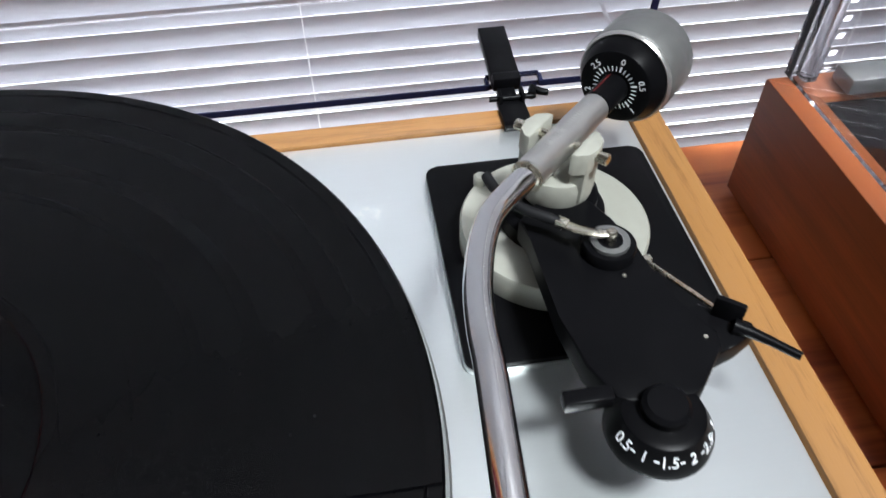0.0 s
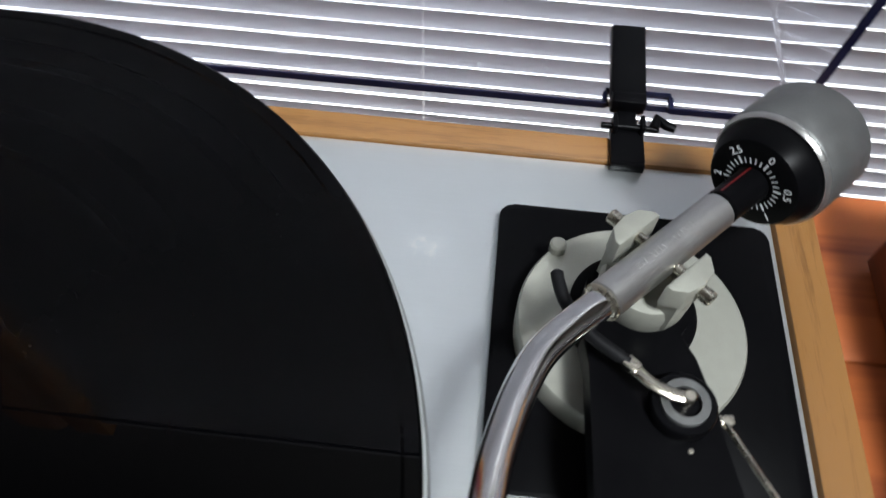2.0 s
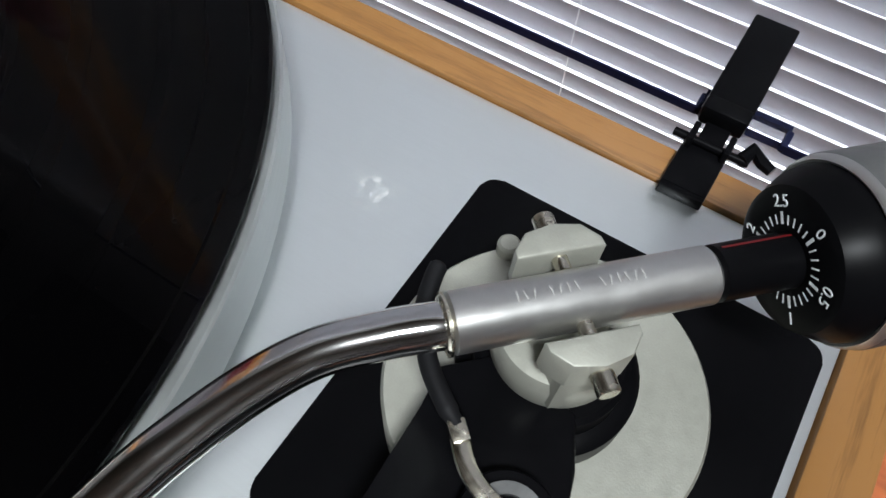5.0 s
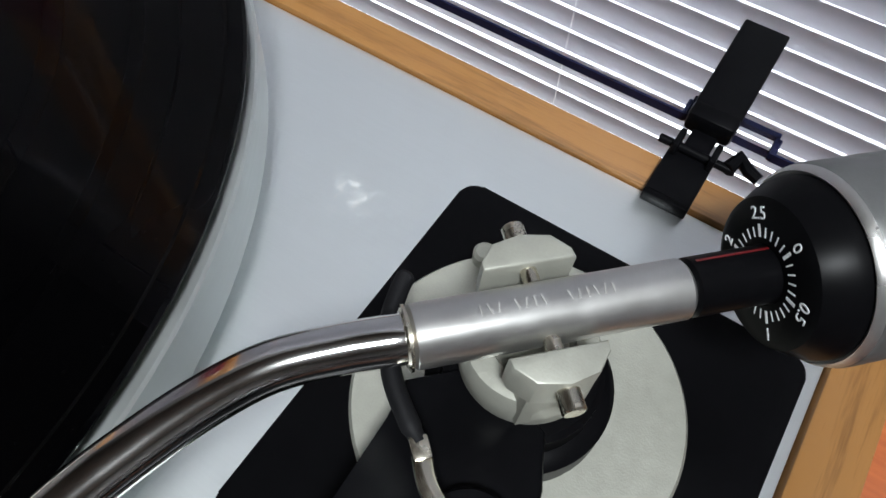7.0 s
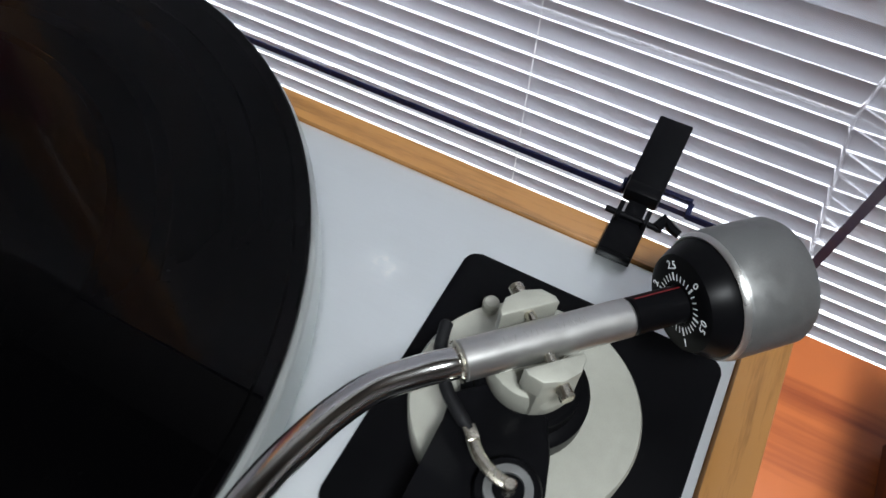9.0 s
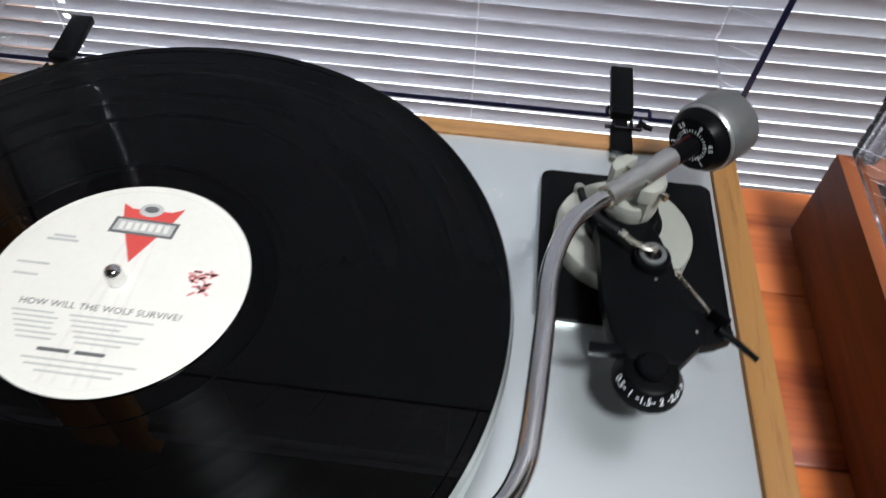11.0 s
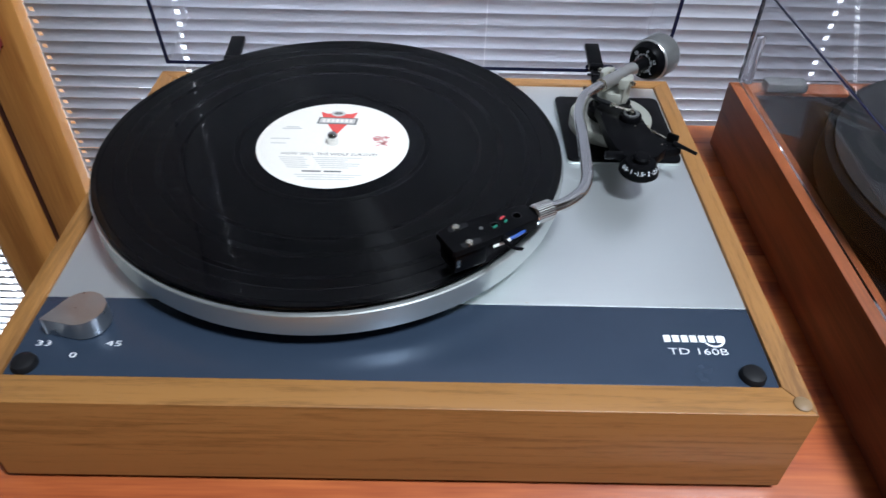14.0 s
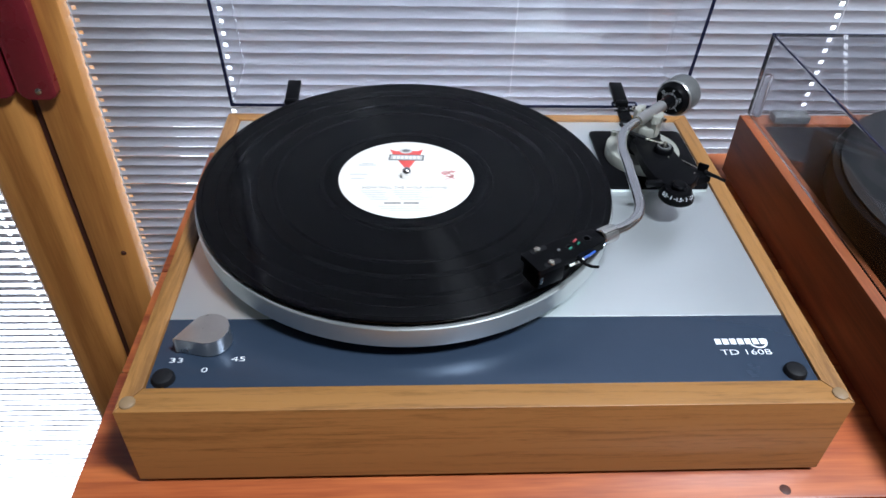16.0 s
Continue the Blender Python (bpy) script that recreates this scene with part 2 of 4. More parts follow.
FAINT = material("grey_print", (0.42, 0.41, 0.39), 0.6, 0.0, 300, 0.15)
PALE = material("silver_print", (0.64, 0.60, 0.55), 0.6, 0.0, 300, 0.06)
WHITE = material("white_print", (0.78, 0.80, 0.82), 0.45, 0.0, 300, 0.06)
RED_LINE = material("red_mark", (0.11, 0.005, 0.007), 0.4, 0.0, 300, 0.1)
WIRE_RED = material("red_wire", (0.40, 0.04, 0.05), 0.35, 0.0, 300, 0.1)
WIRE_GREEN = material("green_wire", (0.015, 0.15, 0.10), 0.35, 0.0, 300, 0.1)
WIRE_BLUE = material("blue_wire", (0.02, 0.07, 0.32), 0.35, 0.0, 300, 0.1)
WIRE_WHITE = material("white_wire", (0.75, 0.75, 0.72), 0.35, 0.0, 300, 0.1)
MAROON = material("maroon_enamel", (0.16, 0.012, 0.02), 0.32, 0.0, 25, 0.12, 0.03, coat=0.3)
SLAT = slat_paint()
CORD = material("white_cord", (0.75, 0.75, 0.75), 0.7, 0.0, 900, 0.1, 0.2)
ACRYLIC = glass("clear_acrylic", (0.93, 0.94, 0.97), 0.01)
TINTED = glass("tinted_acrylic", (0.78, 0.78, 0.80), 0.01)
TINTED.node_tree.nodes["Principled BSDF"].inputs["IOR"].default_value = 1.22
# near-black navy stands in for internal reflection at clear acrylic edges
ACRYLIC_EDGE = material("edge_reflection_dark", (0.010, 0.012, 0.035), 0.2, 0.0, 60, 0.2, specular=0.25)
CLEAR_RUBBER = material("clear_rubber", (0.20, 0.13, 0.07), 0.5, 0.0, 300, 0.06, specular=0.25)
PANE = glass("window_glass", (0.98, 0.99, 0.99), 0.0)
# walls out of view, kept dark to cut fill light and reflections
WALL = material("unseen_wall_dark", (0.13, 0.125, 0.12), 0.8, 0.0, 5, 0.05, 0.2, fine=30)
# ceiling out of view, set near-black so the record mirrors little light
CEILING = material("unseen_dark_ceiling", (0.055, 0.042, 0.032), 0.85, 0.0, 5, 0.04, 0.2, fine=30)
FLOOR = wood("floor_boards", (0.10, 0.055, 0.025), (0.22, 0.12, 0.06), 0, 40, 0.45, 0.1)
DAYLIGHT = glow("bright_overcast_outdoors", (0.93, 0.95, 1.0), 4.2)
GROOVE = material("dark_joint", (0.05, 0.012, 0.006), 0.6, 0.0, 60, 0.2)

# ---- mesh helpers ----


def finish(name, bm, mat, sharp=35.0):
    bmesh.ops.recalc_face_normals(bm, faces=bm.faces)
    me = bpy.data.meshes.new(name)
    bm.to_mesh(me)
    bm.free()
    me.materials.append(mat)
    me.polygons.foreach_set("use_smooth", [True] * len(me.polygons))
    me.set_sharp_from_angle(angle=radians(sharp))
    return me


def part(name, bm, mat, parent=None, label="", sharp=35.0):
    """Links a bmesh as one mesh object, under a thing or a part."""
    ob = new(name, finish(name, bm, mat, sharp))
    if parent is not None:
        ob.parent = parent
    if label:
        ob["label"] = label
    return ob


def empty(name, at, label, category, **more):
    ob = new(name)
    ob.location = at
    ob.empty_display_size = 0.02
    tagged(ob, label, category, **more)
    bpy.context.view_layer.update()
    return ob


def under(ob, parent):
    """Keeps a part where it stands while it goes under its thing."""
    ob.parent = parent
    ob.matrix_parent_inverse = parent.matrix_world.inverted()
    return ob


def box(x0, x1, y0, y1, z0, z1, bevel=0.0, m=None, bm=None, seg=2):
    fresh = bmesh.new()
    vs = [fresh.verts.new((x, y, z)) for z in (z0, z1) for y in (y0, y1) for x in (x0, x1)]
    for f in ((0, 2, 3, 1), (4, 5, 7, 6), (0, 1, 5, 4), (2, 6, 7, 3), (0, 4, 6, 2), (1, 3, 7, 5)):
        fresh.faces.new([vs[i] for i in f])
    if bevel:
        bmesh.ops.bevel(fresh, geom=list(fresh.edges), offset=bevel, segments=seg, affect="EDGES", profile=0.5)
    return merge(bm, fresh, m)


def merge(bm, fresh, m=None):
    if m is not None:
        fresh.transform(m)
    if bm is None:
        return fresh
    tmp = bpy.data.meshes.new("tmp")
    fresh.to_mesh(tmp)
    fresh.free()
    bm.from_mesh(tmp)
    bpy.data.meshes.remove(tmp)
    return bm


def lathe(profile, n=48, m=None, bm=None):
    """Turns a profile of (radius, height) round the z axis."""
    fresh = bmesh.new()
    rings = []
    for r, z in profile:
        if r <= 1e-7:
            rings.append([fresh.verts.new((0, 0, z))])
        else:
            rings.append([fresh.verts.new((r * math.cos(2 * math.pi * i / n), r * math.sin(2 * math.pi * i / n), z)) for i in range(n)])
    for a, b in zip(rings, rings[1:]):
        for i in range(n):
            j = (i + 1) % n
            if len(a) == 1 and len(b) == 1:
                continue
            if len(a) == 1:
                fresh.faces.new((a[0], b[i], b[j]))
            elif len(b) == 1:
                fresh.faces.new((a[i], a[j], b[0]))
            else:
                fresh.faces.new((a[i], a[j], b[j], b[i]))
    return merge(bm, fresh, m)


def rod(a, b, r, n=16, bm=None, edge=0.15):
    """A round bar from a to b with slightly broken ends."""
    a, b = Vector(a), Vector(b)
    d = b - a
    h, e = d.length, r * edge
    m = Matrix.Translation(a) @ d.to_track_quat("Z", "Y").to_matrix().to_4x4()
    return lathe([(0, 0), (r - e, 0), (r, e), (r, h - e), (r - e, h), (0, h)], n, m, bm)


def sweep(pts, r, n=16, bm=None, flat=1.0):
    """A round tube along a line of points."""
    fresh = bmesh.new()
    pts = [Vector(p) for p in pts]
    rings = []
    for i, p in enumerate(pts):
        d = (pts[min(i + 1, len(pts) - 1)] - pts[max(i - 1, 0)]).normalized()
        side = d.cross(Vector((0, 0, 1)))
        side = side.normalized() if side.length > 1e-4 else Vector((1, 0, 0))
        up = side.cross(d)
        rr = r[i] if isinstance(r, (list, tuple)) else r
        rings.append([fresh.verts.new(p + side * rr * math.cos(2 * math.pi * k / n) + up * rr * flat * math.sin(2 * math.pi * k / n)) for k in range(n)])
    for a, b in zip(rings, rings[1:]):
        for k in range(n):
            fresh.faces.new((a[k], a[(k + 1) % n], b[(k + 1) % n], b[k]))
    fresh.faces.new(rings[0]), fresh.faces.new(rings[-1])
    return merge(bm, fresh)


def prism(outline, z0, z1, bevel=0.0, m=None, bm=None):
    """A plate with the given outline in x and y."""
    fresh = bmesh.new()
    low = [fresh.verts.new((x, y, z0)) for x, y in outline]
    top = [fresh.verts.new((x, y, z1)) for x, y in outline]
    fresh.faces.new(low)
    cap = fresh.faces.new(top)
    k = len(outline)
    for i in range(k):
        fresh.faces.new((low[i], low[(i + 1) % k], top[(i + 1) % k], top[i]))
    if bevel:
        bmesh.ops.bevel(fresh, geom=list(cap.edges), offset=bevel, segments=2, affect="EDGES", profile=0.5)
    return merge(bm, fresh, m)


def rounded(x0, x1, y0, y1, r, n=6):
    out = []
    for cx, cy, a0 in ((x1 - r, y1 - r, 0), (x0 + r, y1 - r, 90), (x0 + r, y0 + r, 180), (x1 - r, y0 + r, 270)):
        for i in range(n + 1):
            a = radians(a0 + 90 * i / n)
            out.append((cx + r * math.cos(a), cy + r * math.sin(a)))
    return out


def arc(cx, cy, r, a0, a1, n=16):
    return [(cx + r * math.cos(radians(a0 + (a1 - a0) * i / n)), cy + r * math.sin(radians(a0 + (a1 - a0) * i / n))) for i in range(n + 1)]


def smooth_line(pts, steps=8):
    """A smooth curve through control points (centripetal-free Catmull-Rom)."""
    pts = [Vector(p) for p in pts]
    ext = [pts[0] * 2 - pts[1]] + pts + [pts[-1] * 2 - pts[-2]]
    out = []
    for i in range(1, len(ext) - 2):
        p0, p1, p2, p3 = ext[i - 1:i + 3]
        for k in range(steps):
            t = k / steps
            out.append(0.5 * ((2 * p1) + (p2 - p0) * t + (2 * p0 - 5 * p1 + 4 * p2 - p3) * t * t + (3 * p1 - p0 - 3 * p2 + p3) * t ** 3))
    return out + [pts[-1]]


def lettering(name, text, size, m, mat, parent, thick=0.00006, space=1.0, wide=1.0, thin=0.0):
    """Raised printing in the built-in font, as a mesh."""
    cu = bpy.data.curves.new(name, "FONT")
    cu.body, cu.size, cu.extrude, cu.space_character = text, size, thick, space
    cu.offset = -thin
    cu.align_x, cu.align_y, cu.resolution_u = "CENTER", "CENTER", 3
    tmp = bpy.data.objects.new("tmp", cu)
    scene.collection.objects.link(tmp)
    bpy.context.view_layer.update()
    me = bpy.data.meshes.new_from_object(tmp.evaluated_get(bpy.context.evaluated_depsgraph_get()))
    bpy.data.objects.remove(tmp)
    me.name = name
    me.transform(m @ Matrix.Diagonal((wide, 1, 1, 1)))
    me.materials.clear()
    me.materials.append(mat)
    ob = new(name, me)
    ob.parent = parent
    return ob


# ---- setting: room, windows, outdoors ----
TABLE_Z = -0.069
WIN_Y = 0.492
FLOOR_Z, CEIL_Z = -1.35, 1.65


def structure(name, bm, mat, label, category):
    return tagged(part(name, bm, mat), label, category, kind="structure")


structure("floor", box(-2.0, 2.4, -2.4, 0.62, FLOOR_Z - 0.05, FLOOR_Z), FLOOR, "dark wooden floor of the room", "floor")
# unseen ceiling and walls, added to close the room and darken it
structure("ceiling", box(-2.0, 2.4, -2.4, 0.62, CEIL_Z, CEIL_Z + 0.1), CEILING, "unseen ceiling, darkened to keep reflections dim", "ceiling")
structure("wall_south", box(-2.0, 2.4, -2.5, -2.4, FLOOR_Z, CEIL_Z), WALL, "plain unseen wall, dark to dim reflections", "wall")
structure("wall_west", box(-2.1, -2.0, -2.4, 0.62, FLOOR_Z, CEIL_Z), WALL, "plain unseen wall, dark to dim reflections", "wall")
structure("wall_east", box(2.4, 2.5, -2.4, 0.62, FLOOR_Z, CEIL_Z), WALL, "plain unseen wall, dark to dim reflections", "wall")
structure("wall_north", box(-2.0, 2.4, 0.50, 0.62, 0.95, CEIL_Z), WALL, "plain unseen wall above the windows, dark to dim reflections", "wall")

bd = bmesh.new()
curve = [(0.64, -1.65), (1.2, -1.67), (1.9, -1.5), (2.3, -0.4), (2.4, 0.6), (2.4, 3.2)]
cols = [[bd.verts.new((x, y, z)) for y, z in curve] for x in (-4.5, 4.5)]
for i in range(len(curve) - 1):
    bd.faces.new((cols[0][i], cols[1][i], cols[1][i + 1], cols[0][i + 1]))
structure("backdrop", bd, DAYLIGHT, "bright hazy daylight outdoors", "outdoors")


def window(name, x0, x1):
    w = tagged(new(name), "wide window in a varnished wooden frame behind a blind", "window", kind="structure")
    under(part("pane", box(x0 + 0.03, x1 - 0.03, 0.585, 0.590, FLOOR_Z + 0.06, 0.93), PANE), w).visible_shadow = False
    for nm, dims in (("window_sill", (x0, x1, 0.555, 0.615, FLOOR_Z, FLOOR_Z + 0.06)), ("window_frame", (x0, x1, 0.555, 0.615, 0.90, 0.95)),
                     ("window_frame", (x0, x0 + 0.035, 0.555, 0.615, FLOOR_Z + 0.06, 0.90)), ("window_frame", (x1 - 0.035, x1, 0.555, 0.615, FLOOR_Z + 0.06, 0.90))):
        under(part(nm, box(*dims, bevel=0.003), POST), w)
    return w


window("window_1", -0.188, 2.4)
window("window_2", -2.0, -0.337)

# the upright between the windows: two boards with a dark joint
mull = tagged(new("window_post"), "varnished orange pine upright between two windows", "window post", kind="structure")
ob = under(part("board", box(-0.2475, -0.190, 0.478, 0.62, FLOOR_Z, 0.95, 0.004), POST), mull)
ob = under(part("board", box(-0.336, -0.2555, 0.474, 0.62, FLOOR_Z, 0.95, 0.018, seg=4), POST), mull)
under(part("joint", box(-0.2558, -0.2472, 0.484, 0.61, FLOOR_Z, 0.95), GROOVE), mull)
knot = lathe([(0, 0.0012), (0.0026, 0.0008), (0.0036, 0)], 14, pose(-0.2075, 0.4775, -0.283, 90, 0, 0))
under(part("knot", knot, GROOVE), mull)

# ---- blinds ----
PITCH = 0.0133


def slat_mesh(x0, x1, tilt, cords):
    """A crowned thin slat, with a slot punched where each lift cord passes."""
    bm = bmesh.new()
    w, rise, k = 0.0160, 0.0013, 6
    a = radians(-tilt)
    prof = [((-1 + 2 * i / k) * w / 2, rise * (1 - (-1 + 2 * i / k) ** 2)) for i in range(k + 1)]
    pts = [(y * math.cos(a) - z * math.sin(a), y * math.sin(a) + z * math.cos(a)) for y, z in prof]
    nrm = (-math.sin(a) * 0.00022, math.cos(a) * 0.00022)
    xs = sorted([x0, x1] + [c + d for c in cords for d in (-0.0026, 0.0026) if x0 < c - 0.003 and c + 0.003 < x1])
    rows = [[[bm.verts.new((x, y + s * nrm[0], z + s * nrm[1])) for y, z in pts] for s in (0, 1)] for x in xs]
    for n, (p, q) in enumerate(zip(rows, rows[1:])):
        for i in range(k):
            if n % 2 == 1 and i in (2, 3):
                continue
            bm.faces.new((p[0][i], q[0][i], q[0][i + 1], p[0][i + 1]))
            bm.faces.new((p[1][i], p[1][i + 1], q[1][i + 1], q[1][i]))
        for i in (0, k):
            bm.faces.new((p[0][i], p[1][i], q[1][i], q[0][i]))
    return finish("slat", bm, SLAT, 60)


def blind(x0, x1, z0, z1, cords, holes, tilt, shift=0.0):
    thing = empty("window_blind", (0.5 * (x0 + x1), WIN_Y, z1 + 0.02), "white venetian blind with narrow tilted slats and thin cords", "window blind", group="window blinds")
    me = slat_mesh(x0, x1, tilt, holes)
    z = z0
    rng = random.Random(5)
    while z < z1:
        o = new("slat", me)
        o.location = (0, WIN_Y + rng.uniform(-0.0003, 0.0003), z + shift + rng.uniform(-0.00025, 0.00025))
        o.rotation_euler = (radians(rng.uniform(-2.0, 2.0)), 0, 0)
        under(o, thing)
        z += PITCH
    under(part("head_rail", box(x0, x1, WIN_Y - 0.013, WIN_Y + 0.013, z1 + 0.006, z1 + 0.034, 0.001), SLAT), thing)
    under(part("bottom_rail", box(x0, x1, WIN_Y - 0.008, WIN_Y + 0.008, z0 - 0.016, z0 - 0.009, 0.002), SLAT), thing)
    for x in cords:
        for dy in (-0.0078, 0.0078):
            under(part("ladder_cord", rod((x, WIN_Y + dy, z0 - 0.012), (x, WIN_Y + dy, z1 + 0.01), 0.00035, 6), CORD), thing)
    return thing


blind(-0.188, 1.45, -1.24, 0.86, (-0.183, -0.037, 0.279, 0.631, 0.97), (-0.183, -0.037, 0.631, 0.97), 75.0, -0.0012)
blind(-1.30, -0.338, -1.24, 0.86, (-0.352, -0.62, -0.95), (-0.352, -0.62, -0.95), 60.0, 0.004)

# ---- table ----
table = empty("table", (0.5, 0.0, FLOOR_Z), "orange-red stained pine table under both turntables", "table")
TABLE_X0, TABLE_X1 = -0.039, 1.25
edges = [-0.36, -0.235, -0.127, -0.0195, 0.089, 0.197, 0.299, 0.3815]
for a, b in zip(edges, edges[1:]):
    under(part("plank", box(TABLE_X0 + random.uniform(-0.002, 0.001), TABLE_X1, a + 0.0003, b - 0.0003, TABLE_Z - 0.03, TABLE_Z, 0.0012), PINE), table)
under(part("apron", box(TABLE_X0 + 0.03, TABLE_X1 - 0.03, -0.33, -0.31, TABLE_Z - 0.11, TABLE_Z - 0.031, 0.002), PINE), table)
under(part("apron", box(TABLE_X0 + 0.03, TABLE_X1 - 0.03, 0.33, 0.35, TABLE_Z - 0.11, TABLE_Z - 0.031, 0.002), PINE), table)
for x in (TABLE_X0 + 0.05, TABLE_X1 - 0.05):
    for y in (-0.29, 0.31):
        under(part("leg", box(x - 0.025, x + 0.025, y - 0.018, y + 0.018, FLOOR_Z, TABLE_Z - 0.031, 0.003), PINE), table)
under(part("knot", lathe([(0, 0.0004), (0.0028, 0.0003), (0.0036, 0)], 16, pose(0.4, -0.013, TABLE_Z)), GROOVE), table)

# maroon hardware on the upright
clamp = empty("maroon_bracket", (-0.25, 0.43, 0.1), "dark maroon enamelled metal bracket screwed to the window post", "bracket")
under(part("arm", prism(rounded(-0.2565, -0.2165, -0.056, 0.42, 0.008), 0.0, 0.012, 0.003, pose(0, 0.478, 0, 90, 0, 0)), MAROON), clamp)
under(part("arm", prism(rounded(-0.312, -0.2615, -0.054, 0.42, 0.008), 0.0, 0.009, 0.003, pose(0, 0.474, 0, 90, 0, 0)), MAROON), clamp)
under(part("screw", lathe([(0.0038, 0), (0.0036, 0.0012), (0.0026, 0.0019), (0, 0.0021)], 18, pose(-0.2345, 0.4662, -0.046, 90, 0, 0)), NICKEL), clamp)

# ---- the playing turntable ----
W, D, H = 0.424, 0.3375, 0.065
RIM = 0.0125
SPX, SPY = 0.163, 0.1905
deck_t = empty("turntable", (W / 2, D / 2, TABLE_Z), "record player with an oak plinth, silver deck and open clear lid", "turntable")


def turn(name, bm, mat, label="", parent=None, sharp=35.0):
    """A part of the playing turntable, or a piece of one of its parts."""
    ob = part(name, bm, mat, None, label, sharp)
    return under(ob, parent or deck_t)


def board(pts, z0, z1, mat, name="plinth_board"):
    return turn(name, prism(pts, z0, z1, 0.0007), mat)


g = 0.00015
y_in0, y_in1 = 0.0172, 0.3270
x_in0, x_in1 = 0.0120, 0.4112
board([(0, 0), (W, 0), (x_in1 - g, y_in0), (x_in0 + g, y_in0)], -H, 0, OAK_X)
board([(0, D), (x_in0 + g, y_in1), (x_in1 - g, y_in1), (W, D)], -H, 0, OAK_X)
board([(0, g), (x_in0, y_in0 + g), (x_in0, y_in1 - g), (0, D - g)], -H, 0, OAK_Y)
board([(W, g), (W, D - g), (x_in1, y_in1 - g), (x_in1, y_in0 + g)], -H, 0, OAK_Y)
turn("bottom_panel", box(x_in0 + 0.001, x_in1 - 0.001, y_in0 + 0.001, y_in1 - 0.001, -H + 0.001, -H + 0.006), BLACK)
for x in (0.04, W - 0.04):
    for y in (0.04, D - 0.04):
        turn("foot", lathe([(0, 0), (0.011, 0), (0.012, 0.001), (0.012, 0.0045), (0, 0.0045)], 24, pose(x, y, TABLE_Z)), RUBBER)
STRIPE_Y = 0.0735
turn("deck_plate", prism(rounded(x_in0 + 0.0007, x_in1 - 0.0008, STRIPE_Y, y_in1 - 0.0006, 0.0006, 2), -0.006, -0.0014, 0.0003), DECK, "brushed silver deck plate")
turn("front_strip", prism(rounded(x_in0 + 0.0007, x_in1 - 0.0008, y_in0 + 0.0006, STRIPE_Y, 0.0006, 2), -0.006, -0.0012, 0.0003), STRIP, "dark blue lacquered control strip")
turn("deck_well", box(x_in0 + 0.0001, x_in1 - 0.0001, y_in0 + 0.0001, y_in1 - 0.0001, -0.012, -0.0062), BLACK)

# lid rests on the strip and at the corners
for x in (0.0215, 0.3985):
    turn("lid_stop", lathe([(0.0068, 0), (0.0066, 0.002), (0.0058, 0.0034), (0.004, 0.0041), (0, 0.0044)], 28, pose(x, 0.0243, -0.0012)), RUBBER, "black rubber lid stop")
for x in (0.0062, W - 0.0062):
    turn("corner_bumper", lathe([(0.0046, 0), (0.0044, 0.0008), (0.003, 0.0016), (0, 0.0019)], 24, pose(x, 0.0065, 0.0)), CLEAR_RUBBER, "clear soft corner bumper")

# speed knob: a round cap with a pointed tab, lying over the strip
kc, kr = (0.0435, 0.0535), 0.0123
tip = (0.0242, 0.0452)
ang = math.degrees(math.atan2(tip[1] - kc[1], tip[0] - kc[0]))
outline = arc(kc[0], kc[1], kr, ang + 54, ang + 306, 34)
outline += [(tip[0] + 0.0006, tip[1] - 0.0006), (tip[0] - 0.0003, tip[1] + 0.0004)]
knob = turn("speed_knob", prism(outline, -0.0004, 0.0112, 0.0005), SATIN, "silver pointed speed selector knob")
turn("knob_skirt", lathe([(0.0, 0.0), (0.0105, 0), (0.0105, 0.0009), (0, 0.0009)], 32, pose(kc[0], kc[1], -0.0012)), BLACK, "", knob)

lettering("speed_number", "33", 0.0052, pose(0.0254, 0.0388, -0.0011), WHITE, None, wide=1.75, thin=0.00006)
lettering("speed_number", "45", 0.0052, pose(0.0622, 0.0394, -0.0011), WHITE, None, wide=1.75, thin=0.00006)
lettering("speed_number", "0", 0.0052, pose(0.0436, 0.0310, -0.0011), WHITE, None, wide=1.6, thin=0.00006)
lettering("model_number", "TD 160B", 0.0062, pose(0.3747, 0.0408, -0.0011), WHITE, None, wide=1.42, thin=0.00007)
for o in [o for o in scene.objects if o.name.startswith(("speed_number", "model_number"))]:
    under(o, deck_t)
# the maker's mark as plain shapes: a row of uprights and a hooked swash
mark = turn("maker_mark", sweep([(x, y, -0.0011) for x, y in arc(0.3850, 0.0505, 0.0058, 215, 375, 14)], 0.0006, 6, None, 0.15), WHITE, "white emblem in plain shapes")
for i in range(7):
    x = 0.3578 + i * 0.0048
    turn("mark_bar", box(x, x + 0.0036, 0.0476, 0.0524, -0.0012, -0.00105), WHITE, "", mark)

for x, y, w, d in ((0.2850, 0.0752, 0.0026, 0.0005), (0.1650, 0.0163, 0.0018, 0.0003), (0.3050, 0.0163, 0.0022, 0.0003), (0.0815, 0.0768, 0.0006, 0.0005), (0.0235, 0.0262, 0.0005, 0.0004)):
    turn("paint_chip", prism([(x - w / 2, y), (x - w * 0.2, y - d / 2), (x + w / 2, y - d * 0.2), (x + w * 0.3, y + d / 2)], -0.00125, -0.00108), PALE)

